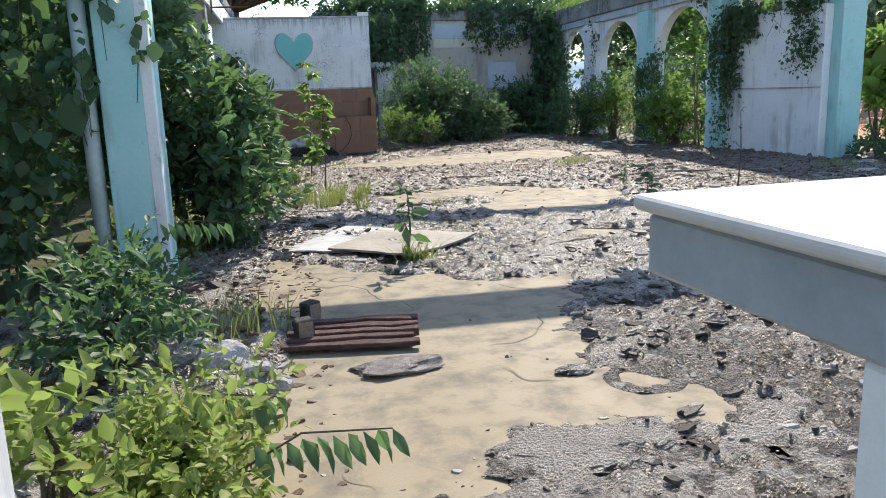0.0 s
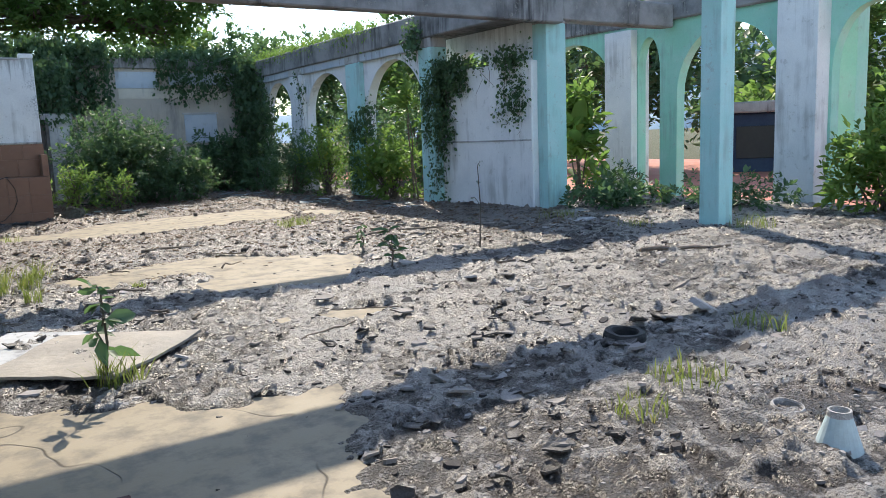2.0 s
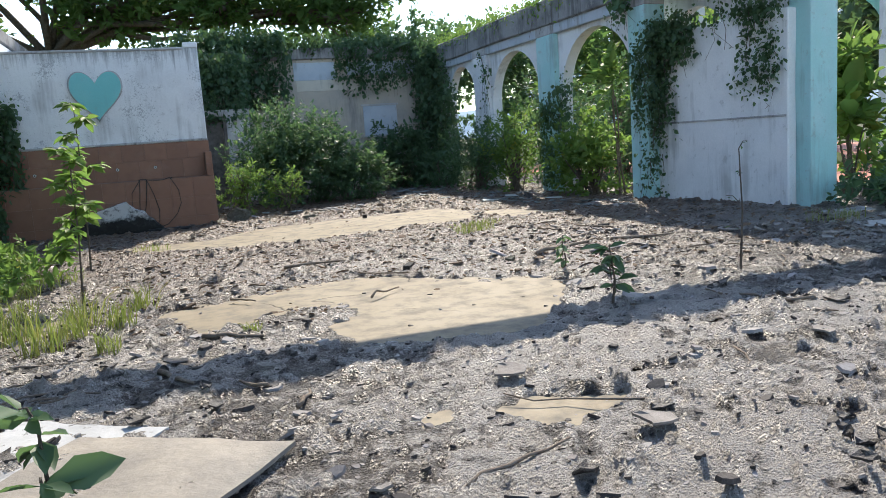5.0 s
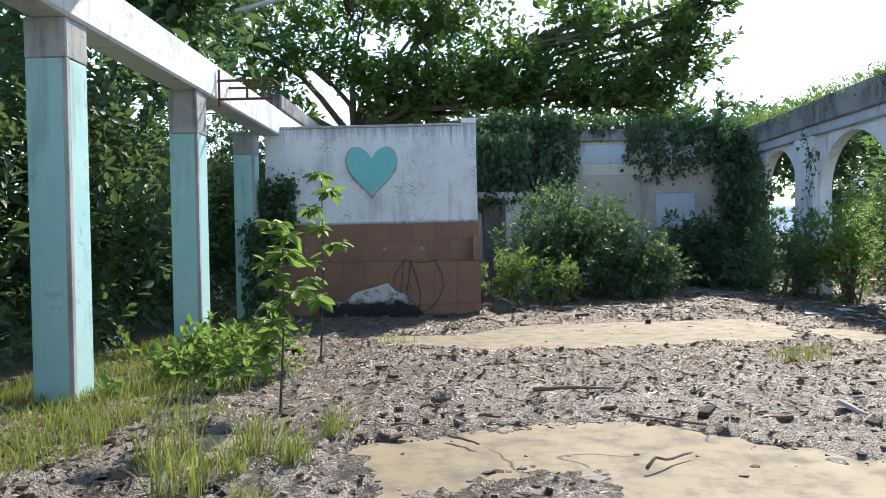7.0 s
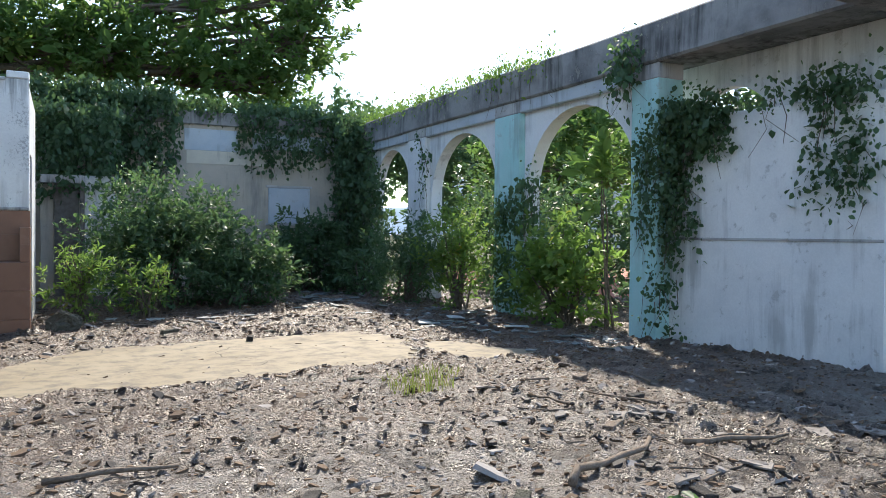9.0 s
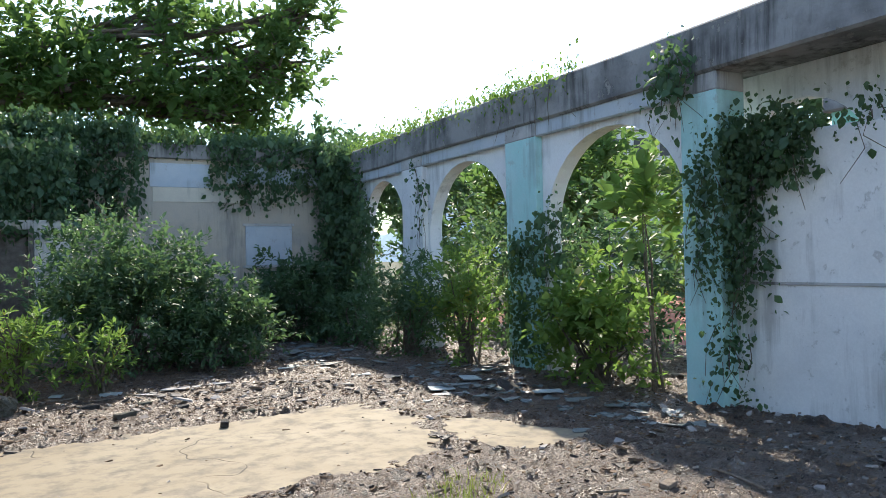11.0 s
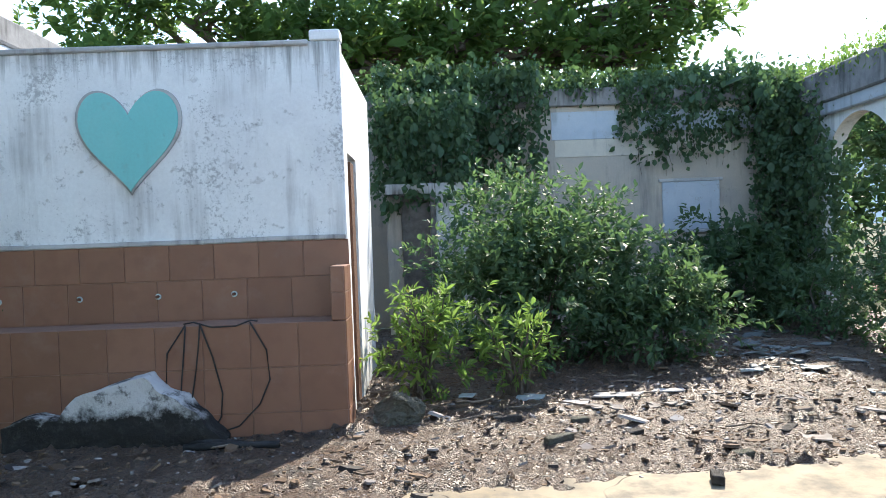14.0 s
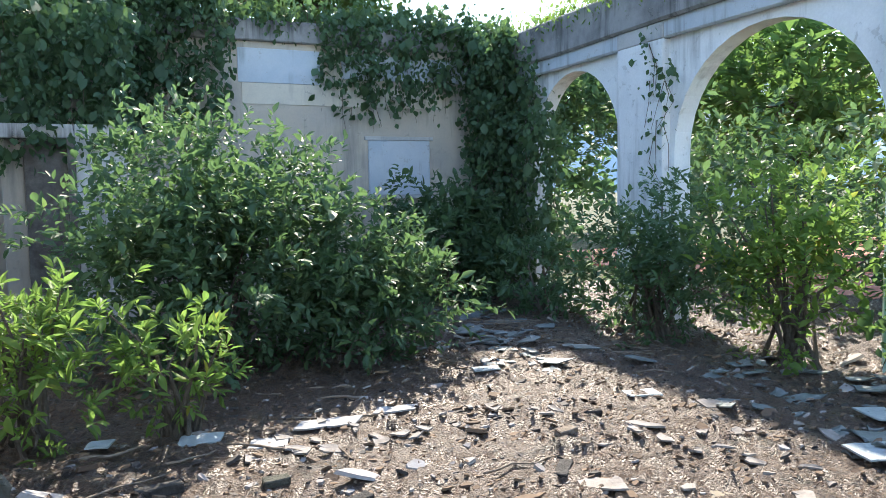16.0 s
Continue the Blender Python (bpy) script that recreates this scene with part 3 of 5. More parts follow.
# ---- heart building ----
HX0, HX1, HY = -1.15, 2.70, 20.46
structure("wall_heart", roughen(block(HX0, HX1, HY, HY + 0.18, 0, 3.44, 0.015), 0.006, 1.5, 4), STREAKED, "white plaster wall blotched with grey stains")
structure("wall_heart_return", arch_wall(HY + 0.18, 23.2, 3.36, [(20.75, 21.5, 2.46, 0.004)], HX1 - 0.16, HX1, 6), WHITE, "white side wall with a narrow doorway")
structure("wall_heart_rear", block(HX0, HX1 - 0.16, 23.02, 23.2, 0, 3.36, 0.01), WHITE, "plain rear wall of the small building")
structure("ceiling", block(HX0, HX1 - 0.17, HY + 0.2, 23.0, 3.15, 3.27, 0.01), EDGE, "flat concrete roof of the small building", "ceiling")
structure("trim_heart_top", roughen(block(HX0, HX1 - 0.28, HY - 0.03, HY + 0.2, 3.40, 3.45, 0.012), 0.008, 3, 4), EDGE, "dark crumbling coping on the wall", "trim")
structure("trim_heart_corner", block(HX1 - 0.27, HX1 + 0.004, HY - 0.01, HY + 0.18, 3.442, 3.54, 0.012), WHITE, "raised white corner of the parapet", "trim")
structure("trim_heart_mid", roughen(block(HX0, HX1 - 0.002, HY - 0.035, HY + 0.02, 1.655, 1.70, 0.01), 0.01, 2, 5), EDGE, "rough plaster edge above the tiles", "trim")
structure("door_1", roughen(block(HX1 - 0.05, HX1 - 0.02, 21.18, 21.46, 0.02, 2.42, 0.004), 0.003), RUST, "rusty door leaf in the side doorway", "door")


def heart_mesh(width, height, depth):
    bm = bmesh.new()
    pts = []
    for k in range(64):
        t = 2 * math.pi * k / 64
        x = math.copysign(abs(math.sin(t)) ** 2.3, math.sin(t)) / 2
        y = (13 * math.cos(t) - 5 * math.cos(2 * t) - 2 * math.cos(3 * t) - math.cos(4 * t)) / 29
        pts.append((x * width, y * height))
    f = bm.faces.new([bm.verts.new((x, 0, y)) for x, y in pts])
    ext = bmesh.ops.extrude_face_region(bm, geom=[f])
    for v in ext["geom"]:
        if isinstance(v, bmesh.types.BMVert):
            v.co.y -= depth
    bmesh.ops.recalc_face_normals(bm, faces=bm.faces[:])
    return bm


heart = thing("wall_heart_ornament", "flat turquoise painted heart fixed to the wall", "ornament", (0.80, HY - 0.002, 2.668))
part("rim", heart_mesh(0.95, 0.945, 0.025), EDGE, heart, "dark grey plaster rim")
part("face", heart_mesh(0.89, 0.89, 0.04), HEART, heart)

# tiled washing trough
trough = structure("wall_trough", block(HX0, HX1 + 0.015, 20.0, HY - 0.002, 0.02, 0.97, 0.004), GROUT, "brown tiled trough along the foot of the wall")
structure("wall_tiled_back", block(HX0, HX1 + 0.015, HY - 0.016, HY - 0.0015, 0.97, 1.655, 0.001), GROUT, "brown tiled splashback")
structure("wall_trough_end", block(HX1 - 0.10, HX1 + 0.015, 20.0, HY - 0.018, 0.975, 1.43, 0.004), GROUT, "brown tiled end post of the trough")

# ---- rear wall and its openings ----
structure("wall_north", roughen(block(1.6, 10.4, 27.64, 27.86, 0, 4.25, 0.02), 0.01, 1.0, 5), CREAM, "stained cream rear wall overgrown with creeper")
structure("trim_north_coping", roughen(block(1.6, 10.4, 27.56, 27.9, 3.95, 4.27, 0.02), 0.015, 1.0, 5), BEAM, "blackened coping of the rear wall", "trim")
structure("trim_north_blue", block(5.70, 6.95, 27.62, 27.646, 3.34, 3.85, 0.004), PALEBLUE, "pale blue painted patch under the coping", "trim")
structure("trim_north_blue_low", block(7.3, 9.6, 27.62, 27.646, 3.45, 3.83, 0.004), PALEBLUE, "pale blue painted band behind the creeper", "trim")
structure("trim_north_cream", block(5.75, 9.0, 27.625, 27.645, 3.02, 3.335, 0.004), CREAMY, "cream band with peeling paint", "trim")
win = structure("window_1", block(7.70, 8.76, 27.60, 27.645, 1.62, 2.50, 0.01), PALEBLUE, "blocked window opening painted pale blue", "window")
part("window_frame", block(7.64, 8.82, 27.59, 27.64, 2.502, 2.56, 0.006), EDGE, win)
part("window_sill", block(7.64, 8.82, 27.56, 27.64, 1.56, 1.618, 0.006), EDGE, win)
structure("wall_outhouse", block(3.52, 4.14, 26.08, 26.3, 0, 2.53, 0.01), MOULDY, "white stained pier beside the old doorway")
structure("wall_outhouse_lintel", block(2.7, 3.518, 26.08, 26.3, 2.36, 2.53, 0.01), MOULDY, "white lintel over the old doorway")
structure("wall_outhouse_side", block(2.7, 2.95, 26.302, 27.6, 0, 2.5, 0.01), CREAM, "stained wall of the outhouse")
dr = structure("door_2", roughen(block(2.96, 3.42, 26.2, 26.24, 0.02, 2.34, 0.004), 0.004, 4), DIRTYWOOD, "rotten half-open wooden door", "door")
part("door_frame", block(3.43, 3.515, 26.05, 26.2, 0.0, 2.355, 0.006), DIRTYWOOD, dr)
structure("wall_west_far", block(-1.2, 2.5, 24.6, 24.8, 0, 3.6, 0.01), EDGE, "mouldy wall behind the small building")


# ---- creepers ----
def creeper(name, label, boxes, size, material, seed, wide=0.75):
    """Leaves lying over box-shaped stretches (x0, x1, y0, y1, z0, z1, count), ragged at the lower edge, with trailing stems."""
    rng = np.random.default_rng(seed)
    ob = thing(name, label, "creeper")
    places, rods = [], []
    for x0, x1, y0, y1, z0, z1, n in boxes:
        k = max(3, n // 10)
        c = np.stack([rng.uniform(x0, x1, k), rng.uniform(y0, y1, k), z1 - (z1 - z0) * rng.uniform(0, 1, k) ** 1.35], 1)
        p = np.repeat(c, 14, 0) + rng.normal(0, 1, (k * 14, 3)) * np.array([0.07, 0.10, 0.13])
        places.append(p)
        for i in rng.choice(k, min(k, 10), replace=False):
            a = Vector(c[i])
            rods.append(tube([a, a + Vector((0.0, rng.normal(0, 0.1), -0.25)), a + Vector((0, rng.normal(0, 0.15), -0.55))], 0.006, 4, 0.003))
    places = np.concatenate(places)
    tagged(part("foliage", leaf_mesh(places, size * 0.82, material, rng, 0.9, wide), material, ob), kind="stuff")
    tagged(part("stem", raw(*joined(rods), BARK), BARK, ob), kind="stuff")
    return ob


creeper("creeper", "dark ivy hanging over the rear wall and tree", [(2.5, 5.5, 27.2, 27.7, 2.7, 4.7, 4600), (2.5, 4.2, 26.0, 26.6, 2.2, 4.0, 2200)], 0.11, LEAF_DARK, 1)
creeper("creeper", "ivy matted along the coping of the rear wall", [(6.9, 10.0, 27.4, 27.75, 3.3, 4.35, 2700), (1.6, 10.2, 27.5, 27.9, 4.1, 4.5, 3600), (7.2, 9.0, 27.4, 27.65, 2.9, 3.5, 260)], 0.095, LEAF_DARK, 2)
creeper("creeper", "ivy climbing the corner of the arcade", [(9.3, 9.95, 26.6, 27.6, 0.3, 4.2, 4200), (9.5, 9.98, 25.2, 26.8, 0.3, 2.8, 1600), (9.7, 10.0, 26.0, 27.2, 2.0, 3.9, 900)], 0.095, LEAF_DARK, 3)
creeper("creeper", "weeds growing along the top of the arcade beam", [(9.85, 10.35, 19.5, 27.4, 4.1, 4.24, 4200), (9.85, 9.95, 18.5, 20.5, 4.0, 4.3, 260)], 0.06, LEAF_BRIGHT, 4, 0.5)
creeper("creeper", "ivy spilling over the end of the screen wall", [(9.86, 10.1, 15.95, 16.3, 0.2, 1.5, 260), (9.86, 10.1, 15.9, 16.4, 1.4, 2.95, 1300), (9.9, 9.95, 16.3, 16.6, 1.6, 2.6, 200), (10.05, 10.35, 15.3, 16.5, 2.45, 3.0, 2200), (10.12, 10.22, 15.75, 16.15, 1.3, 2.7, 800), (10.2, 10.6, 13.8, 15.5, 2.78, 3.0, 160)], 0.068, LEAF_DARK, 5)
creeper("creeper", "ivy hanging down the screen wall beside a column", [(10.32, 10.50, 13.62, 14.35, 1.75, 3.0, 1300)], 0.068, LEAF_DARK, 6)
creeper("creeper", "ivy wrapped round an arcade column", [(9.86, 9.94, 19.45, 20.2, 0.1, 1.9, 900), (9.8, 10.1, 19.0, 19.5, 0.1, 2.4, 500)], 0.075, LEAF, 7)
creeper("creeper", "ivy tuft growing from the beam over the column", [(9.72, 9.95, 16.5, 17.0, 3.2, 3.9, 240)], 0.08, LEAF, 8)
creeper("creeper", "small ivy runners on the white column", [(9.9, 9.93, 23.3, 23.45, 2.2, 3.4, 50), (9.9, 9.93, 23.1, 23.2, 2.4, 3.3, 40)], 0.08, LEAF_DARK, 9)
creeper("creeper", "dark creeper on the edge of the heart wall", [(-1.25, -0.6, 20.1, 20.42, 0.0, 2.4, 1700), (-1.3, -0.95, 19.4, 20.2, 0.0, 1.6, 700)], 0.10, LEAF_DARK, 10)
creeper("creeper", "leafy vine dangling beside the turquoise column", [(-1.1, -0.6, 6.72, 6.82, 1.2, 2.6, 60), (-1.9, -1.25, 6.5, 7.0, 0.3, 3.2, 700)], 0.13, LEAF_DARK, 11)

# ---- bushes ----
bush("bush", "large dense dark green bush before the rear wall", (4.75, 23.4, 1.05), (1.4, 1.2, 1.38), 320, 62, 0.088, LEAF, 21, 0.44, 0.20, 16, 0.25)
bush("bush", "rounded dark bush beside the overgrown debris", (6.1, 23.1, 0.65), (0.95, 0.95, 0.75), 160, 52, 0.084, LEAF, 22, 0.42, 0.18, 10, 0.25)
bush("bush", "bright glossy shrub at the corner of the tiled trough", (3.35, 21.35, 0.6), (0.55, 0.5, 0.78), 78, 22, 0.085, LEAF_BRIGHT, 23, 0.32, 0.11, 24, 0.1, -0.1)
bush("bush", "leaning sprays of bright young leaves", (4.25, 21.2, 0.62), (0.48, 0.35, 0.42), 26, 20, 0.09, LEAF_BRIGHT, 24, 0.32, 0.09, 16, 0.3, -0.1)
bush("bush", "dark shrub in the corner under the ivy", (8.35, 26.2, 0.7), (1.05, 0.8, 0.95), 200, 40, 0.11, LEAF_DARK, 25, 0.45, 0.19, 9)
bush("bush", "tall sunlit shrub before the arcade", (9.3, 22.6, 0.75), (0.7, 1.3, 0.95), 170, 36, 0.08, LEAF, 26, 0.4, 0.17, 20, 0.2)
bush("bush", "yellow-green shrub before the second arch", (9.55, 20.9, 0.95), (0.55, 0.95, 1.15), 110, 30, 0.085, LEAF_BRIGHT, 27, 0.45, 0.16, 22, 0.15)
bush("bush", "broad-leaved sunlit shrub growing through the arch", (10.0, 18.3, 0.75), (0.65, 1.05, 0.95), 110, 28, 0.115, LEAF_BRIGHT, 28, 0.5, 0.16, 22, 0.15)
bush("bush", "big-leaved branch reaching out under the arch", (10.1, 17.4, 2.3), (0.35, 0.7, 0.5), 16, 9, 0.22, LEAF_BRIGHT, 29, 0.45, 0.15, 3, 0.1, 0.7)
bush("bush", "low scrub at the foot of the arcade", (9.1, 24.6, 0.45), (0.6, 1.0, 0.5), 80, 30, 0.09, LEAF, 30, 0.4, 0.14, 7)
bush("bush", "leafy shrub crowding the near column", (-0.25, 8.7, 0.95), (0.62, 1.25, 0.95), 210, 36, 0.105, LEAF, 31, 0.5, 0.15, 14, 0.35)
bush("bush", "shrub behind the column in deep shade", (-0.9, 8.3, 1.7), (0.6, 1.0, 1.0), 120, 34, 0.12, LEAF, 32, 0.5, 0.18, 8)
bush("bush", "bright weeds and seedlings by the entrance", (-0.02, 2.85, 0.22), (0.36, 0.65, 0.36), 230, 22, 0.044, LEAF_PALE, 33, 0.55, 0.10, 30, 0.1)
bush("bush", "tall weeds with drooping pale leaves", (-0.30, 2.6, 0.48), (0.13, 0.3, 0.28), 30, 10, 0.065, LEAF_PALE, 34, 0.6, 0.09, 9, 0.1)
bush("bush", "undergrowth along the foot of the column", (-0.6, 5.0, 0.25), (0.45, 1.4, 0.33), 120, 26, 0.07, LEAF, 35, 0.5, 0.13, 8, 0.2)
bush("bush", "low green weeds round the column foot", (-0.1, 14.6, 0.15), (0.9, 1.4, 0.24), 150, 22, 0.085, LEAF_BRIGHT, 36, 0.5, 0.12, 6, 0.1)
bush("bush", "low weeds beside the white column", (11.6, 12.2, 0.2), (1.2, 1.0, 0.35), 90, 24, 0.11, LEAF, 37, 0.45, 0.15, 6, 0.2)
bush("bush", "tangled weeds between the two arcades", (12.7, 10.6, 0.2), (0.9, 1.2, 0.32), 90, 26, 0.09, LEAF, 51, 0.45, 0.15, 6, 0.2)
bush("bush", "weeds at the foot of the thick column", (13.3, 14.4, 0.3), (0.8, 0.8, 0.42), 70, 26, 0.09, LEAF, 52, 0.45, 0.15, 6, 0.2)
bush("bush", "yellow-green shrub outside the far arches", (13.2, 8.2, 0.6), (0.8, 0.8, 0.9), 110, 30, 0.12, LEAF_BRIGHT, 38, 0.5, 0.18, 8, 0.3)
bush("bush", "broad-leaved plant behind the screen wall", (11.9, 13.7, 1.4), (0.5, 0.5, 1.2), 44, 18, 0.24, LEAF_BRIGHT, 39, 0.5, 0.2, 7, 0.2, 0.5)
for k, (x, y, z, rx, ry, rz) in enumerate(((12.6, 21.0, 1.2, 1.2, 2.4, 1.6), (13.0, 25.0, 1.4, 1.3, 2.2, 1.8), (12.2, 17.2, 0.7, 0.9, 1.2, 0.9))):
    bush("bush", "wild green thicket outside the arcade", (x, y, z), (rx, ry, rz), 130, 40, 0.12, LEAF, 41 + k, 0.5, 0.26, 10, 0.3)
for k in range(11):
    y = 1.0 + 2.75 * k
    bush("bush", "dense dark undergrowth beside the hall", (-3.1 - 0.35 * (k % 3), y, 1.6), (1.15, 1.8, 2.2 + 0.3 * (k % 2)), 260, 36, 0.14, LEAF_DARK, 60 + k, 0.5, 0.32, 6, 0.45)


# ---- trees ----
def tree(name, label, base, limbs, blobs, size, material, seed, trunk=0.3, height=3.0, each=60, clump=0.42):
    """Tapered trunk, bent limbs to each foliage blob (centre, radii, clumps)."""
    rng = np.random.default_rng(seed)
    ob = thing(name, label, "tree", base)
    b = np.array(base, float)
    fork = Vector((rng.normal(0, 0.3), rng.normal(0, 0.3), height))
    rods = [tube([(0, 0, -0.1), (0.05, 0.05, height * 0.5), fork], trunk, 12, trunk * 0.7)]
    places, ways = [], []
    for centre, radii, count in blobs:
        mids = clumps(centre, radii, count, rng, 0.35)
        p, w = sprays(mids, np.array(centre, float) - np.array([0, 0, radii[2]]), each, clump, rng, 8)
        places.append(p)
        ways.append(w)
        c = Vector(np.array(centre) - b)
        mid = fork.lerp(c, 0.5) + Vector((rng.normal(0, 0.3), rng.normal(0, 0.3), 0.3))
        low = fork.lerp(mid, 0.45) + Vector((rng.normal(0, 0.35), rng.normal(0, 0.35), 0.55))
        high = mid.lerp(c, 0.55) + Vector((rng.normal(0, 0.3), rng.normal(0, 0.3), 0.2))
        rods.append(tube([fork, low, mid, high, c], trunk * 0.26, 8, trunk * 0.07))
        for m in mids[rng.choice(len(mids), min(limbs, len(mids)), replace=False)]:
            e = Vector(m - b)
            rods.append(tube([c.lerp(mid, rng.uniform(0, 0.6)), c.lerp(e, 0.5) + Vector(rng.normal(0, 0.15, 3)), e], trunk * 0.16, 5, 0.012))
    part("trunk", raw(*joined(rods), BARK, True), BARK, ob)
    tagged(part("crown", leaf_mesh(np.concatenate(places) - b, size, material, rng, 0.5, 0.5, 0.3, np.concatenate(ways)), material, ob), kind="stuff")
    return ob


tree("tree", "large spreading tree with broad dark leaves", (-1.6, 34.0, 0), 9,
     [((1.2, 33.0, 6.6), (2.6, 1.4, 1.2), 46), ((4.4, 32.4, 6.3), (2.2, 1.3, 1.3), 44), ((7.4, 32.4, 6.2), (1.7, 1.2, 1.3), 34), ((6.4, 32.6, 8.2), (1.8, 1.2, 1.2), 16), ((8.8, 32.6, 6.0), (0.9, 0.9, 0.8), 16), ((9.8, 33.0, 7.5), (1.2, 1.0, 1.5), 26), ((10.9, 33.0, 9.3), (1.0, 1.0, 1.0), 18), ((-2.6, 33.4, 7.4), (2.0, 1.4, 1.2), 26), ((5.5, 33.5, 5.3), (2.4, 1.5, 1.3), 20), ((8.6, 33.5, 6.4), (1.9, 1.4, 1.5), 18), ((10.4, 33.6, 8.0), (1.2, 1.0, 1.2), 16), ((-5.34, 33.9, 8.81), (2.68, 2.44, 2.44), 68), ((-1.62, 33.9, 10.22), (2.68, 2.44, 2.07), 68), ((1.97, 34.2, 9.33), (2.44, 2.2, 2.07), 68), ((4.54, 34.0, 6.76), (2.32, 1.59, 1.83), 40), ((7.36, 34.2, 9.2), (2.07, 1.83, 1.34), 33), ((9.41, 34.3, 8.43), (1.1, 1.1, 1.1), 10), ((0.69, 33.8, 6.38), (2.32, 1.59, 1.22), 45), ((-4.7, 32.9, 5.86), (2.2, 1.71, 1.46), 50), ((3.51, 34.0, 12.15), (3.66, 2.44, 1.46), 64)],
     0.24, LEAF_TREE, 81, 0.5, 5.0, 40, 0.42)
tree("tree", "dense tree beyond the rear wall", (11.0, 36.0, 0), 5, [((11.0, 36.0, 4.6), (4.2, 2.0, 1.7), 110), ((17.0, 37.0, 4.4), (4.0, 2.0, 1.9), 100)], 0.26, LEAF, 82, 0.3, 2.5, 42, 0.5)
tree("tree", "dark trees behind the undergrowth", (-6.5, 18.0, 0), 5, [((-3.0, 16, 6.0), (1.4, 3, 1.2), 70), ((-3, 21, 6.2), (1.4, 2.5, 1.2), 60), ((-3, 10.5, 6), (1.3, 2.5, 1.1), 60), ((-6.0, 9.0, 4.4), (2.0, 3.5, 2.6), 90), ((-6.0, 16.0, 4.6), (2.0, 3.5, 2.4), 90), ((-5.6, 22.5, 5.0), (2.2, 2.5, 2.6), 90)], 0.26, LEAF_DARK, 83, 0.35, 3.0, 46, 0.5)
tree("tree", "shady dark tree beyond the porch", (21.0, 20.5, 0), 5, [((20.5, 19.0, 3.6), (2.6, 2.6, 2.9), 130), ((23.0, 25.0, 4.2), (3.0, 3.0, 3.2), 120)], 0.28, LEAF_DARK, 84, 0.35, 3.0, 46, 0.5)
tree("tree", "leafy tree seen through the arches", (17.0, 28.0, 0), 5, [((16.6, 27.5, 3.4), (2.2, 2.6, 2.6), 120), ((19.5, 32.0, 4.0), (3.0, 2.4, 2.6), 100)], 0.24, LEAF_TREE, 85, 0.3, 2.6, 44, 0.45)
tree("tree", "slender tree outside the outer arcade", (22.5, 14.0, 0), 5, [((22.5, 14.0, 4.0), (1.3, 1.3, 2.4), 70)], 0.2, LEAF_TREE, 86, 0.2, 2.4, 40, 0.35)
for k, (x, y, s) in enumerate(((28, 14, 1.3), (31, 9.5, 1.2), (27, 17.5, 1.4), (30, 22, 2.6), (26, 32, 3.2), (20, 42, 3.4), (12, 46, 3.2), (33, 5, 1.5), (29, 1, 1.8))):
    bush("bush", "distant green shrubs and low trees", (x, y, s), (3.0, 3.0, s * 1.1), 110, 34, 0.34, LEAF if k % 2 else LEAF_BRIGHT, 90 + k, 0.6, 0.55, 4, 0.4)


# ---- grasses and seedlings ----
def grass_mesh(n, radius, height, material, rng, stretch=1.0):
    verts, faces = [], []
    for k in range(n):
        a, r = rng.uniform(0, 6.28), radius * math.sqrt(rng.random())
        x, y = r * math.cos(a), stretch * r * math.sin(a)
        h = height * rng.uniform(0.5, 1.1)
        lx, ly = rng.normal(0, 0.35) * h, rng.normal(0, 0.35) * h
        w = 0.002 + 0.003 * rng.random()
        t = rng.uniform(0, 3.14)
        sx, sy = w * math.cos(t), w * math.sin(t)
        b = len(verts)
        verts += [(x - sx, y - sy, -0.01), (x + sx, y + sy, -0.01), (x + lx * 0.4 + sx, y + ly * 0.4 + sy, h * 0.65), (x + lx * 0.4 - sx, y + ly * 0.4 - sy, h * 0.65), (x + lx, y + ly, h)]
        faces += [(b, b + 1, b + 2, b + 3), (b + 3, b + 2, b + 4)]
    return raw(verts, faces, material)


def tuft(x, y, n, radius, height, seed, label="dry yellow-green grass tuft in the debris"):
    rng = np.random.default_rng(seed)
    ob = part("grass_tuft", grass_mesh(n, radius, height, GRASS, rng), GRASS)
    ob.matrix_basis = pose(x, y, 0)
    return tagged(ob, label, "grass", "grass tufts", "stuff")


for k, (x, y, n, r, h) in enumerate(((1.1, 11.4, 90, 0.14, 0.34), (1.4, 11.1, 80, 0.12, 0.30), (1.05, 10.9, 90, 0.16, 0.30), (0.9, 10.6, 80, 0.15, 0.34), (0.6, 11.2, 110, 0.22, 0.34), (1.55, 11.7, 60, 0.1, 0.3),
                                     (1.35, 10.3, 60, 0.1, 0.2), (2.35, 10.3, 40, 0.07, 0.12), (1.5, 6.95, 90, 0.16, 0.26), (4.2, 4.75, 90, 0.25, 0.16), (3.65, 4.6, 60, 0.16, 0.12), (5.95, 14.8, 160, 0.32, 0.14), (6.3, 15.2, 120, 0.25, 0.14),
                                     (0.3, 12.3, 140, 0.35, 0.2), (-0.4, 12.2, 160, 0.4, 0.2), (-0.6, 13.3, 160, 0.4, 0.2), (0.1, 13.4, 140, 0.4, 0.2), (-0.3, 11.4, 160, 0.4, 0.2), (0.5, 14.0, 120, 0.35, 0.2), (1.5, 16.6, 60, 0.3, 0.12), (5.6, 5.2, 70, 0.2, 0.16), (0.05, 5.3, 120, 0.35, 0.3), (0.0, 3.6, 120, 0.3, 0.35), (9.6, 11.8, 90, 0.35, 0.2), (10.4, 8.6, 90, 0.35, 0.25), (9.4, 9.9, 70, 0.3, 0.2))):
    tuft(x, y, n, r, h, 200 + k)
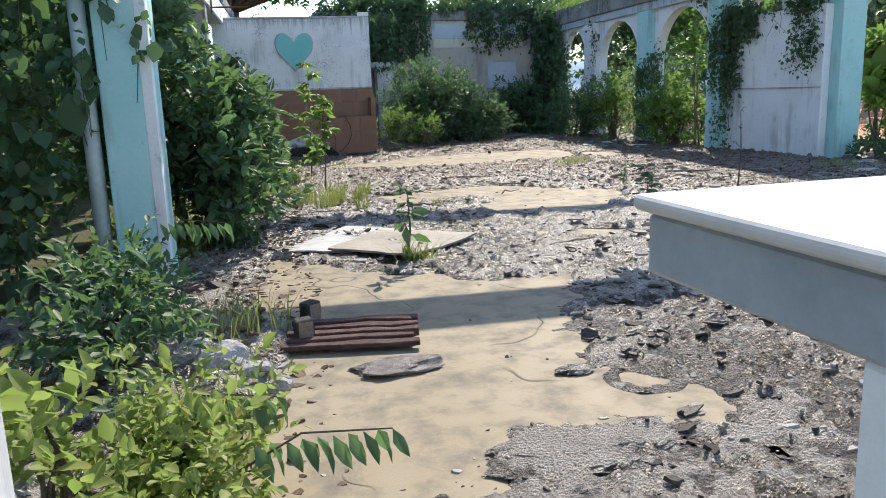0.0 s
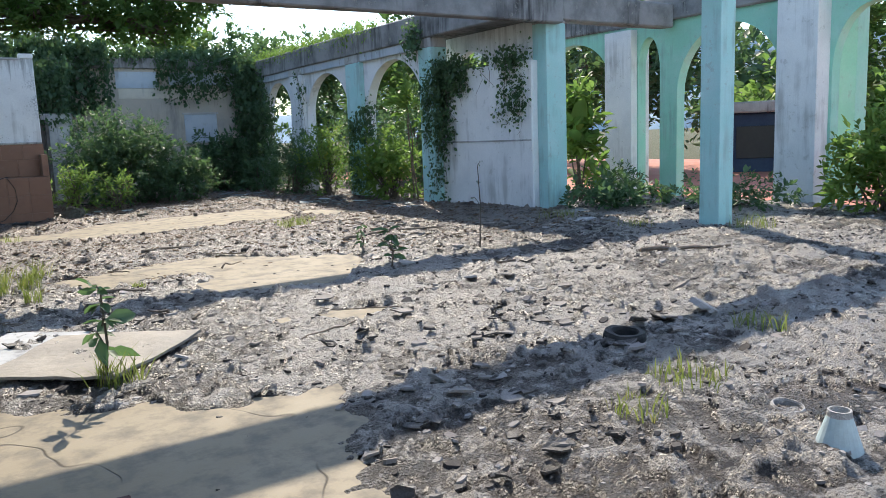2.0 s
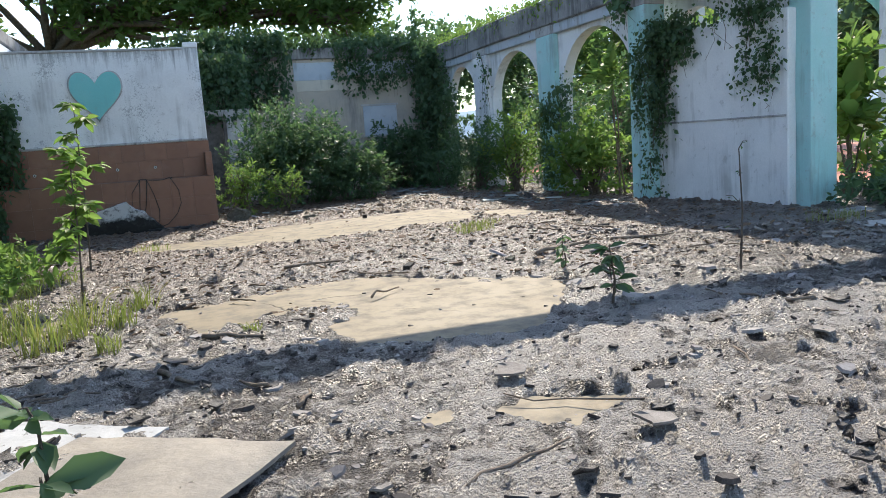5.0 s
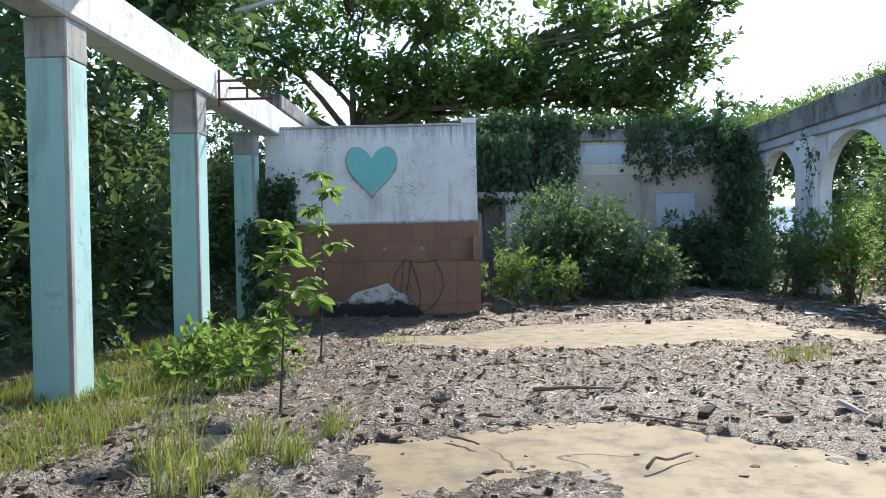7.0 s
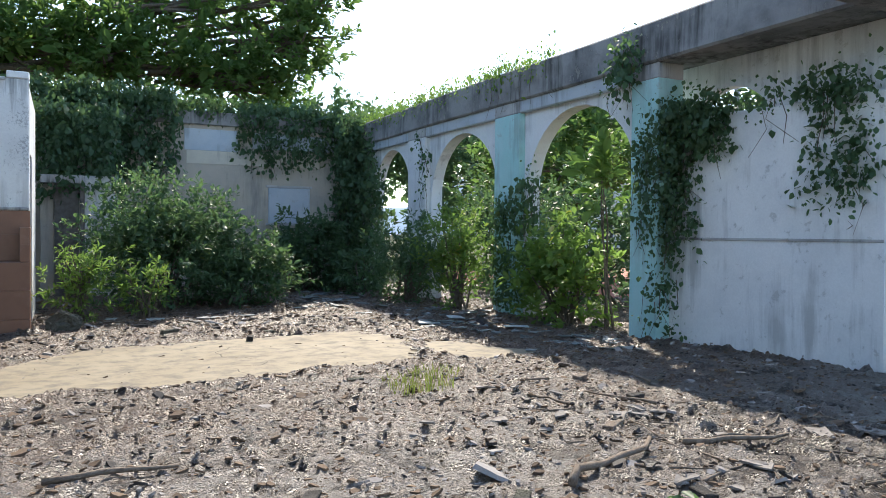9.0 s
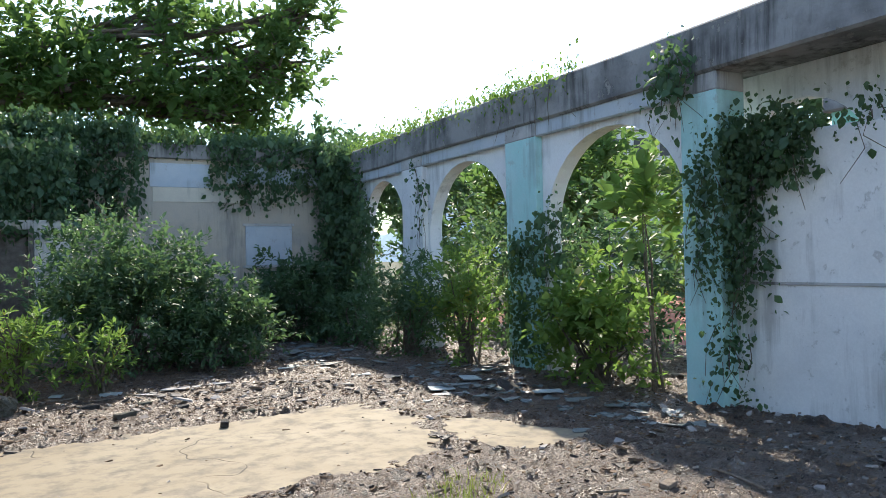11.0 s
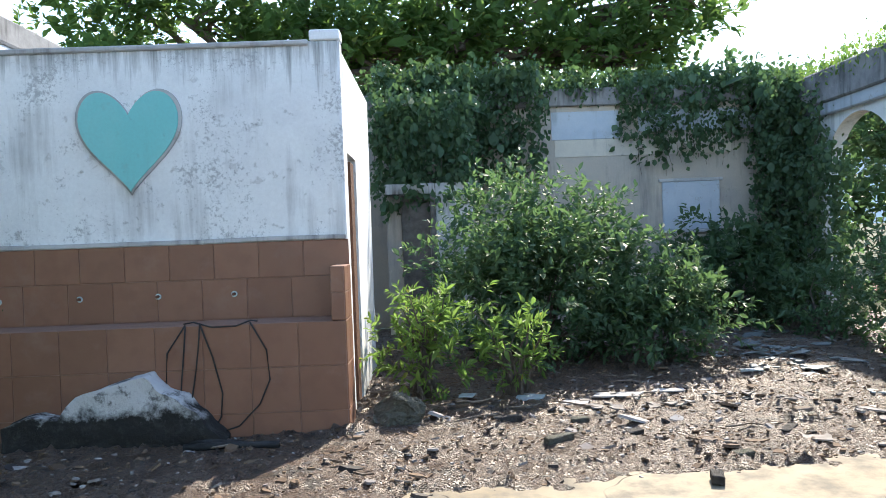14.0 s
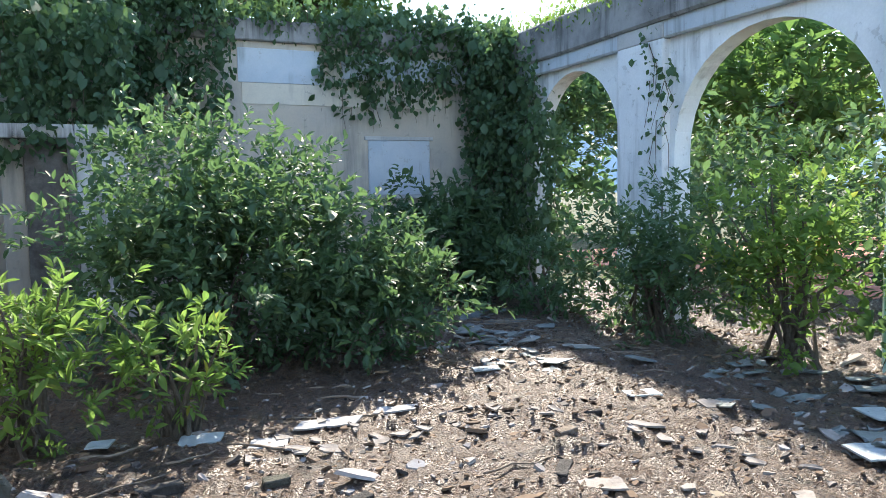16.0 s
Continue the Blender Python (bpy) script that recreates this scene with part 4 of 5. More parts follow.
lawn = part("grass", grass_mesh(16000, 0.95, 0.17, GRASS, np.random.default_rng(5), 6.5), GRASS)
lawn.matrix_basis = pose(-0.95, 13.2, -0.02)
tagged(lawn, "rough grass along the edge of the slab", "grass", kind="stuff")


def sapling(x, y, height, seed, size, label, clumps_at=7, each=14, material=LEAF_BRIGHT, lean=0.0):
    rng = np.random.default_rng(seed)
    ob = thing("sapling", label, "sapling", (x, y, 0))
    top = Vector((lean, 0, height))
    rods = [tube([(0, 0, -0.02), (lean * 0.3 + 0.03, 0.0, height * 0.5), top], 0.012, 6, 0.005)]
    pts, ways = [], []
    for k in range(clumps_at):
        t = 0.35 + 0.65 * k / (clumps_at - 1)
        root = Vector((lean * t, 0, height * t))
        a = rng.uniform(0, 6.28)
        reach = (0.12 + 0.28 * (1 - t)) * height * 0.55
        e = root + Vector((math.cos(a) * reach, math.sin(a) * reach, 0.06))
        rods.append(tube([root, root.lerp(e, 0.5) + Vector((0, 0, 0.03)), e], 0.005, 5, 0.003))
        for j in range(each):
            q = rng.uniform(0.3, 1.0)
            pts.append(root.lerp(e, q))
            b = rng.uniform(0, 6.28)
            ways.append((math.cos(b), math.sin(b), rng.normal(-0.25, 0.4)))
    part("stem", raw(*joined(rods), BARK), BARK, ob)
    tagged(part("foliage", leaf_mesh([tuple(p) for p in pts], size, material, rng, wide=0.42, spread=0.25, ways=np.array(ways)), material, ob), kind="stuff")
    return ob


sapling(0.99, 12.45, 1.45, 301, 0.13, "young sapling with bright yellowing leaves", 10, 20, lean=0.05)
sapling(0.86, 14.85, 2.05, 302, 0.17, "slender sapling with broad bright leaves", 8, 16, lean=0.05)
sapling(1.42, 6.95, 0.62, 303, 0.13, "small seedling with drooping lobed leaves", 5, 7, LEAF, 0.03)
sapling(6.56, 9.97, 1.1, 304, 0.03, "thin bare dry stalk", 4, 3, LEAF)
sapling(5.3, 10.9, 0.32, 305, 0.10, "small seedling among the debris", 4, 6, LEAF)
sapling(4.95, 9.5, 0.42, 306, 0.14, "small green seedling on the wet debris", 5, 6, LEAF)
sapling(4.1, 21.0, 0.35, 307, 0.08, "little weed in the rubbish", 4, 7)


def frond(x, y, z, turn, length, pairs, seed, size=0.13):
    """A compound leaf: a thin rib with drooping leaflets in pairs."""
    rng = np.random.default_rng(seed)
    ob = thing("frond", "long compound leaf with drooping green leaflets", "leaf", (x, y, 0), "fronds of the weeds", turn=turn)
    rib = [(0, 0, 0.0), (0.06, 0, z * 0.8), (length * 0.5, 0, z + 0.04), (length, 0, z)]
    part("rib", raw(*tube(rib, 0.006, 5, 0.003), BARK), BARK, ob)
    pts, ways = [], []
    for k in range(pairs):
        t = k / (pairs - 1)
        for s in (-1, 1):
            pts.append((length * (0.25 + 0.75 * t), 0, z + 0.03 * (1 - t)))
            ways.append((0.35, s * 0.45, -0.8))
    tagged(part("foliage", leaf_mesh(pts, size, LEAF, rng, wide=0.38, spread=0.1, ways=np.array(ways)), LEAF, ob), kind="stuff")


frond(0.12, 2.75, 0.36, 8, 0.62, 10, 401)
frond(0.05, 2.5, 0.34, -25, 0.45, 8, 402)
frond(-0.05, 2.95, 0.46, 5, 0.40, 8, 403)
frond(-0.45, 5.1, 0.75, 10, 0.5, 9, 404)

# ---- marble counter by the entrance ----
counter = thing("counter", "high marble-topped counter on a white leg", "counter", (1.02, 1.54, 0), turn=4)
part("top", roughen(block(-0.02, 2.2, -0.9, 0.02, 1.285, 1.313, 0.012, 3), 0.0), MARBLETOP, counter, "polished white marble top")
part("apron", block(0.0, 2.18, -0.88, 0.0, 1.18, 1.284, 0.008), MARBLE, counter, "grey veined marble edge")
part("leg", block(0.012, 0.33, -0.80, -0.44, -0.01, 1.18, 0.01), WHITE, counter)
part("leg", block(1.8, 2.06, -0.62, -0.34, -0.01, 1.18, 0.01), WHITE, counter)


# ---- loose things on the slab ----
def rock(name, label, category, x, y, sx, sy, sz, material, seed, turn=0, z=0.0):
    bm = bmesh.new()
    bmesh.ops.create_icosphere(bm, subdivisions=4, radius=1.0)
    for v in bm.verts:
        n = noise.noise_vector(v.co * 1.3 + Vector((seed * 7.1, 0, 0)))
        m = noise.noise_vector(v.co * 4.0 + Vector((seed * 3.3, 1, 0)))
        f = noise.noise_vector(v.co * 11.0 + Vector((seed, 2, 0)))
        v.co = v.co + n * 0.35 + m * 0.14 + f * 0.07
        v.co = Vector((v.co.x * sx, v.co.y * sy, max(v.co.z, -0.45) * sz + 0.42 * sz))
    ob = part(name, bm, material)
    ob.matrix_basis = pose(x, y, z, 0, 0, turn)
    return tagged(ob, label, category)


def sheet(name, label, category, outline, z, thick, material, sag=0.02, seed=0):
    """A thin, slightly buckled board with the given outline."""
    n = 14
    (ax, ay), (bx, by), (cx, cy), (dx, dy) = outline
    bm = bmesh.new()
    rows = []
    for j in range(n + 1):
        row = []
        for i in range(n + 1):
            u, v = i / n, j / n
            x = (ax * (1 - u) + bx * u) * (1 - v) + (dx * (1 - u) + cx * u) * v
            y = (ay * (1 - u) + by * u) * (1 - v) + (dy * (1 - u) + cy * u) * v
            w = noise.noise(Vector((x * 1.6, y * 1.6, seed)))
            e = noise.noise(Vector((x * 9, y * 9, seed + 3))) * 0.02 * (i in (0, n) or j in (0, n))
            row.append(bm.verts.new((x + e, y + e, z + sag * (w + 0.6))))
        rows.append(row)
    for j in range(n):
        for i in range(n):
            bm.faces.new((rows[j][i], rows[j][i + 1], rows[j + 1][i + 1], rows[j + 1][i]))
    ext = bmesh.ops.extrude_face_region(bm, geom=bm.faces[:])
    for v in ext["geom"]:
        if isinstance(v, bmesh.types.BMVert):
            v.co.z -= thick
    bmesh.ops.recalc_face_normals(bm, faces=bm.faces[:])
    return tagged(part(name, bm, material), label, category)


sheet("plywood_sheet", "warped sheet of peeling plywood on the slab", "board", [(0.75, 7.5), (1.48, 6.9), (2.28, 7.85), (1.35, 8.45)], 0.055, 0.02, BOARD, 0.04, 1)
sheet("plywood_sheet", "torn sheet of grey peeling plywood", "board", [(0.30, 7.75), (0.95, 7.45), (1.75, 8.4), (1.05, 8.9)], 0.035, 0.015, EDGE, 0.035, 2)
boards = thing("rotten_boards", "stack of rotten dark red boards on the slab", "boards", (0.78, 4.98, 0), turn=-8)
for k in range(7):
    bm = roughen(block(-0.42 + 0.03 * (k % 3), 0.40 - 0.04 * (k % 2), -0.28 + 0.08 * k, -0.21 + 0.08 * k, 0.03, 0.06 + 0.012 * (k % 3), 0.006), 0.012, 9, 4)
    part("board", bm, DARKWOOD, boards)
for x, y, t in ((0.47, 4.93, 15), (0.52, 5.32, 40)):
    b = thing("wooden_block", "short charred wooden block by the boards", "block", (x, y, 0.03), "charred blocks", turn=t)
    part("body", roughen(block(-0.055, 0.055, -0.05, 0.05, 0, 0.14, 0.008), 0.006, 8, 2), CHAR, b)
    part("worn_face", roughen(block(-0.045, 0.045, -0.054, -0.049, 0.01, 0.13, 0.002), 0.001, 8), STICK, b, "bare weathered wood face")
rock("rag", "crumpled greyish rag on the concrete", "rag", 0.95, 4.38, 0.26, 0.13, 0.03, SHARDY, 3, 4)
for k, (x, y, s) in enumerate(((-0.22, 4.8, 0.16), (0.0, 4.62, 0.15), (0.2, 4.42, 0.10), (0.32, 4.25, 0.07), (-0.4, 4.95, 0.14), (0.12, 4.3, 0.06))):
    tagged(rock("rubble_lump", "lump of broken grey concrete among weeds", "rubble", x, y, s, s * 0.8, s * 0.7, PLASTER, 10 + k), group="broken concrete lumps")
rock("litter_mound", "heap of dark leaf litter", "litter", 1.55, 3.15, 0.36, 0.22, 0.035, DEBRIS, 20)
rock("litter_mound", "heap of dark leaf litter", "litter", 1.86, 4.05, 0.10, 0.06, 0.025, DEBRIS, 21)


def ring(name, label, category, x, y, z, r0, r1, h, material, turn=0, tilt=0):
    bm = bmesh.new()
    n = 36
    prof = [(r0, 0), (r0, h * 0.8), (r0 + 0.01, h), (r1 - 0.012, h), (r1, h * 0.75), (r1, 0)]
    loops = [[bm.verts.new((math.cos(2 * math.pi * k / n) * r, math.sin(2 * math.pi * k / n) * r, q)) for k in range(n)] for r, q in prof]
    for a in range(len(prof)):
        b = (a + 1) % len(prof)
        for k in range(n):
            bm.faces.new((loops[a][k], loops[a][(k + 1) % n], loops[b][(k + 1) % n], loops[b][k]))
    bmesh.ops.recalc_face_normals(bm, faces=bm.faces[:])
    roughen(bm, (r1 - r0) * 0.16, 14)
    ob = part(name, bm, material)
    ob.matrix_basis = pose(x, y, z, tilt, 0, turn)
    return tagged(ob, label, category)


ring("drain_ring", "round concrete drain collar set in the slab", "drain", 2.18, 3.86, -0.018, 0.13, 0.215, 0.028, DEBRIS)
ring("ceramic_cup_rim", "broken white ceramic rim in the rubble", "ceramic", 4.22, 4.12, 0.02, 0.07, 0.085, 0.04, PLASTER, 0, 8)
# the tyre entry is a small black bowl, built as a ring
ring("tyre", "small black bowl half buried in rubble", "tyre", 4.62, 5.62, -0.01, 0.09, 0.15, 0.10, RUBBER, 0, 3)


def lathe(profile, n=24):
    bm = bmesh.new()
    loops = [[bm.verts.new((math.cos(2 * math.pi * k / n) * r, math.sin(2 * math.pi * k / n) * r, z)) for k in range(n)] for r, z in profile]
    for a in range(len(profile) - 1):
        for k in range(n):
            bm.faces.new((loops[a][k], loops[a][(k + 1) % n], loops[a + 1][(k + 1) % n], loops[a + 1][k]))
    bmesh.ops.recalc_face_normals(bm, faces=bm.faces[:])
    return bm


fun = thing("lampshade", "grey conical metal lampshade lying on rubble", "lampshade", (3.99, 3.72, 0.0))
part("cone", lathe([(0.11, 0.0), (0.105, 0.02), (0.055, 0.17), (0.05, 0.175), (0.046, 0.17), (0.095, 0.02)]), CEMENT, fun)
part("collar", lathe([(0.052, 0.165), (0.055, 0.17), (0.052, 0.20), (0.043, 0.20), (0.04, 0.17)]), PLASTER, fun)

# brick halves scattered near the trough
for k, (x, y, t) in enumerate(((4.06, 20.21, 10), (4.67, 20.05, 2), (5.01, 19.59, 25), (5.55, 19.2, -30), (5.25, 18.44, 75), (5.6, 18.9, 12), (6.2, 19.5, 50), (6.6, 20.1, 10), (7.0, 20.4, -20), (4.4, 19.5, 33), (6.1, 11.55, 80), (7.5, 14.5, 20), (4.2, 12.3, 60), (5.5, 15.2, 0), (4.4, 5.6, 10), (6.6, 12.9, 33), (7.4, 13.6, 5), (5.2, 11.9, 50))):
    long = 0.075 if k % 3 else 0.13
    bm = roughen(block(-long, long, -0.04, 0.04, -0.01, 0.05, 0.006), 0.008, 9, 2)
    ob = part("brick", bm, (CHAR, STONE, CHAR, STICK)[k % 4])
    ob.matrix_basis = pose(x, y, 0.015, 3 * (k % 3), 0, t)
    tagged(ob, "dirty broken brick lying on the litter", "brick", "loose bricks")

# pale rubbish sheets by the bush
for k, (x, y, w, d, m) in enumerate(((3.75, 21.1, 0.12, 0.1, GLASSY), (4.35, 21.0, 0.22, 0.14, GLASSY), (4.75, 20.75, 0.2, 0.16, PLASTER), (5.2, 20.98, 0.36, 0.13, PLASTER), (5.75, 21.1, 0.26, 0.1, PLASTER), (7.6, 20.6, 0.22, 0.16, GLASSY), (8.0, 18.9, 0.26, 0.2, GLASSY), (8.7, 19.4, 0.2, 0.2, GLASSY), (10.3, 12.3, 0.55, 0.3, PLASTER), (9.6, 11.2, 0.4, 0.25, PLASTER), (6.9, 21.9, 0.2, 0.15, GLASSY), (8.9, 17.9, 0.3, 0.16, GLASSY))):
    sheet("plastic_sheet" if m is GLASSY else "plaster_slab", "crumpled pale plastic sheet in the litter" if m is GLASSY else "flat broken slab of pale plaster", "sheet", [(x - w * 0.7, y - d * 0.5), (x + w * 0.5, y - d * 0.8), (x + w * 0.8, y + d * 0.5), (x - w * 0.4, y + d * 0.8)], 0.04, 0.012, m, 0.05 if m is GLASSY else 0.02, k)

# broken roofing sheets lying flat, thickest along the arcade and in the far corner
SLATE = material("weathered grey-green roofing sheet", plain((0.19, 0.22, 0.22), (0.11, 0.125, 0.125), 6), 0.42, 0.004, 0.5)
SHARD = material("pale dusty plaster sheet", plain((0.33, 0.30, 0.27), (0.19, 0.165, 0.145), 7), 0.8, 0.006)
FELT = material("torn dark roofing felt", plain((0.035, 0.030, 0.028), (0.085, 0.072, 0.062), 9), 0.5, 0.012, 0.5)


def shard_mesh(rng, size, thick, curl, material, sides=9):
    """A flat broken piece: ragged outline, a middle that lies lower than its curled rim."""
    bm = bmesh.new()
    angle = np.sort(rng.uniform(0, 2 * math.pi, sides))
    reach = size * rng.uniform(0.55, 1.1, sides)
    squeeze = rng.uniform(0.45, 0.85)
    rim = [(r * math.cos(a), squeeze * r * math.sin(a), curl * size * max(0.0, rng.normal(0.25, 0.5))) for a, r in zip(angle, reach)]
    top = [bm.verts.new((x, y, z + thick)) for x, y, z in rim]
    low = [bm.verts.new((x, y, z)) for x, y, z in rim]
    inner = [bm.verts.new((x * 0.55, y * 0.55, z * 0.2 + thick)) for x, y, z in rim]
    for k in range(sides):
        n = (k + 1) % sides
        bm.faces.new((inner[k], top[k], top[n], inner[n]))
        bm.faces.new((top[k], low[k], low[n], top[n]))
    bm.faces.new(inner)
    bm.faces.new(low[::-1])
    bmesh.ops.recalc_face_normals(bm, faces=bm.faces[:])
    return mesh_of(bm, material, "piece")


def scatter_pieces(name, label, category, group, material, count, size, thick, curl, spots, seed):
    """Pieces strewn over round spots (x, y, radius along x, radius along y)."""
    rng = np.random.default_rng(seed)
    shapes = [shard_mesh(rng, 1.0 * size, thick, curl, material) for k in range(10)]
    for k in range(count):
        x, y, rx, ry = spots[k % len(spots)]
        px, py = x + rng.normal(0, rx * 0.55), y + rng.normal(0, ry * 0.55)
        px = min(px, 13.4)
        if bare_at(np.array([px]), np.array([py]))[0] > 0.05:
            continue
        z = max(float(debris_height(np.array([px]), np.array([py]))[0]), 0.0)
        ob = new(name, shapes[k % len(shapes)])
        scale = math.exp(rng.normal(0, 0.4))
        ob.matrix_basis = pose(px, py, z + 0.004, rng.normal(0, 5), rng.normal(0, 5), rng.uniform(0, 360)) @ Matrix.Diagonal((scale, scale, 1, 1))
        tagged(ob, label, category, group)


scatter_pieces("roofing_sheet_piece", "flat broken piece of grey-green roofing sheet", "roofing", "broken roofing sheets", SLATE, 170, 0.12, 0.010, 0.18,
               ((8.9, 20.2, 0.8, 1.2), (8.2, 24.4, 0.7, 1.4), (8.6, 18.6, 0.8, 0.9), (7.6, 22.6, 0.6, 1.0), (9.0, 16.6, 0.6, 0.8)), 601)
scatter_pieces("plaster_piece", "flat pale piece of broken plaster on the litter", "plaster", "plaster pieces", SHARD, 150, 0.07, 0.012, 0.2,
               ((7.2, 19.6, 0.9, 1.0), (5.6, 20.7, 1.0, 0.4), (6.6, 13.0, 2.0, 2.0), (4.6, 7.0, 1.8, 1.8), (3.4, 5.2, 1.1, 1.1), (9.0, 11.0, 1.4, 1.4)), 602)
scatter_pieces("felt_piece", "curled piece of torn dark roofing felt", "felt", "torn felt pieces", FELT, 150, 0.07, 0.010, 0.45,
               ((4.2, 6.4, 1.3, 1.2), (5.6, 10.2, 1.8, 1.2), (7.4, 12.6, 1.6, 1.4), (2.6, 4.4, 0.7, 0.7), (8.6, 9.6, 1.4, 1.4), (6.0, 16.4, 1.6, 1.4), (1.4, 9.2, 0.9, 1.2)), 603)

# broken plinth before the trough
stub = thing("broken_plinth", "broken plaster-covered plinth blackened at its foot", "plinth", (0.88, 19.88, 0))
bm = bmesh.new()
prof = [(-0.95, 0.22), (-0.72, 0.30), (-0.5, 0.26), (-0.35, 0.44), (0.0, 0.55), (0.22, 0.60), (0.36, 0.46), (0.5, 0.40), (0.68, 0.22), (0.84, 0.05)]
rows = [[bm.verts.new((x, y, z)) for z in (-0.02, h * 0.55, h)] for x, h in prof for y in (-0.13,)]
rear = [[bm.verts.new((x, 0.13, z)) for z in (-0.02, h * 0.55, h)] for x, h in prof]
for a in range(len(prof) - 1):
    for q in range(2):
        bm.faces.new((rows[a][q], rows[a + 1][q], rows[a + 1][q + 1], rows[a][q + 1]))
        bm.faces.new((rear[a][q + 1], rear[a + 1][q + 1], rear[a + 1][q], rear[a][q]))
    bm.faces.new((rows[a][2], rows[a + 1][2], rear[a + 1][2], rear[a][2]))
for e in (0, -1):
    for q in range(2):
        bm.faces.new((rows[e][q], rows[e][q + 1], rear[e][q + 1], rear[e][q]))
bmesh.ops.recalc_face_normals(bm, faces=bm.faces[:])
roughen(bm, 0.03, 6, 4)


def plinth_colour(g):
    edge = g.math("ADD", g.height(), g.math("MULTIPLY", g.noise(5, 8, 0.7), 0.5))
    c = g.ramp(edge, (0.52, (0.025, 0.024, 0.022)), (0.62, (0.55, 0.55, 0.54)))
    return g.mix(g.ramp(g.noise(8, 8, 0.75), (0.52, 0.0), (0.62, 0.8)), c, (0.05, 0.05, 0.045)), g.noise(20, 6)


part("masonry", bm, material("sooty plaster", plinth_colour, 0.9, 0.02), stub)
rock("stone", "mossy round stone at the corner of the trough", "stone", 3.12, 20.28, 0.22, 0.18, 0.20, STONE, 5)
sticks_at = ((1.0, 19.75), (1.3, 19.62))
for k, (x, y) in enumerate(sticks_at):
    ob = part("black_pipe", raw(*tube([(-0.35, 0, 0.05), (0, 0.02, 0.05), (0.4, -0.02, 0.045)], 0.03, 10, 0.028), RUBBER, True), RUBBER)
    ob.matrix_basis = pose(x + 0.5, y, 0, 0, 0, -6 + 10 * k)
    tagged(ob, "black plastic pipe lying by the trough", "pipe")

# cable loops and taps on the trough
cable = thing("cable", "looped black cable hanging over the trough edge", "cable", (1.80, 19.985, 0))


def loop_curve(x0, x1, z0, depth, lean):
    pts = []
    for k in range(25):
        t = math.pi * k / 24
        pts.append((x0 + (x1 - x0) * (1 - math.cos(t)) / 2 + lean * math.sin(t), -0.012, z0 - depth * math.sin(t) ** 0.8))
    return pts


part("loop", raw(*tube(loop_curve(-0.42, -0.30, 0.98, 0.9, -0.12), 0.007, 6), RUBBER, True), RUBBER, cable)
part("loop", raw(*tube([(-0.30, -0.012, 0.99), (-0.2, -0.012, 0.7), (-0.13, -0.012, 0.4), (-0.15, -0.012, 0.2), (-0.24, -0.012, 0.05)], 0.007, 6), RUBBER, True), RUBBER, cable)
part("loop", raw(*tube([(-0.42, -0.012, 0.98), (-0.58, -0.012, 0.75), (-0.60, -0.012, 0.45), (-0.55, -0.012, 0.2)], 0.007, 6), RUBBER, True), RUBBER, cable)
part("loop", raw(*tube([(0.12, -0.012, 0.99), (0.25, -0.012, 0.75), (0.27, -0.012, 0.5), (0.18, -0.012, 0.3), (0.0, -0.012, 0.12), (-0.2, -0.012, 0.06)], 0.007, 6), RUBBER, True), RUBBER, cable)
part("loop", raw(*tube([(-0.45, 0.05, 0.985), (-0.36, 0.02, 1.0), (-0.2, 0.0, 0.955), (0.0, -0.012, 0.96), (0.12, 0.03, 1.0), (0.16, 0.08, 0.985)], 0.007, 6), RUBBER, True), RUBBER, cable)
for x in (-0.42, 0.30, 1.0, 1.68):
    tap = thing("pipe_stub", "capped metal pipe stub on the tiled wall", "pipe", (x, HY - 0.031, 1.2), "pipe stubs over the trough")
    part("flange", raw(*tube([(0, 0.006, 0), (0, 0.0, 0)], 0.028, 12), CEMENT), CEMENT, tap)
    part("stub", raw(*tube([(0, 0.004, 0), (0, -0.04, 0)], 0.014, 10), RUST), RUST, tap)

# rusty bracket on the beam, hanging lamp arm
br = thing("bracket", "rusty steel bracket fixed to the beam", "bracket", (-0.85, 16.9, 3.2))
for a, b in (((0, 0, 0.35), (0.75, 0, 0.35)), ((0, 0, 0.1), (0.75, 0, 0.1)), ((0.02, 0, 0.0), (0.02, 0, 0.5)), ((0.4, 0, 0.1), (0.4, 0, 0.35)), ((0, 0.5, 0.35), (0.75, 0.5, 0.35)), ((0.75, 0, 0.35), (0.75, 0.5, 0.35))):
    part("bar", raw(*tube([a, b], 0.018, 6), RUST), RUST, br)
arm = thing("conduit", "grey conduit hanging loose from the roof beam", "conduit", (1.9, 12.98, 3.52))
part("tube", raw(*tube([(0.0, -0.1, 0.02), (-0.6, -0.12, -0.10), (-1.3, -0.14, -0.28)], 0.022, 8), CEMENT, True), CEMENT, arm)
part("clip", block(-0.04, 0.04, -0.14, 0.02, -0.01, 0.05, 0.004), RUST, arm)

# ---- sticks ----
rng = np.random.default_rng(77)


def stick(x, y, turn, length, radius, label="dead bare branch lying on the debris"):
    pts = [(-length / 2 + length * k / 5, rng.normal(0, 0.03) * length, radius + 0.012 + abs(rng.normal(0, 0.012))) for k in range(6)]
    ob = part("branch", raw(*tube(pts, radius, 6, radius * 0.5), STICK, True), STICK)
    ob.matrix_basis = pose(x, y, 0.01, 0, 0, turn)
    return tagged(ob, label, "branch", "dead branches")


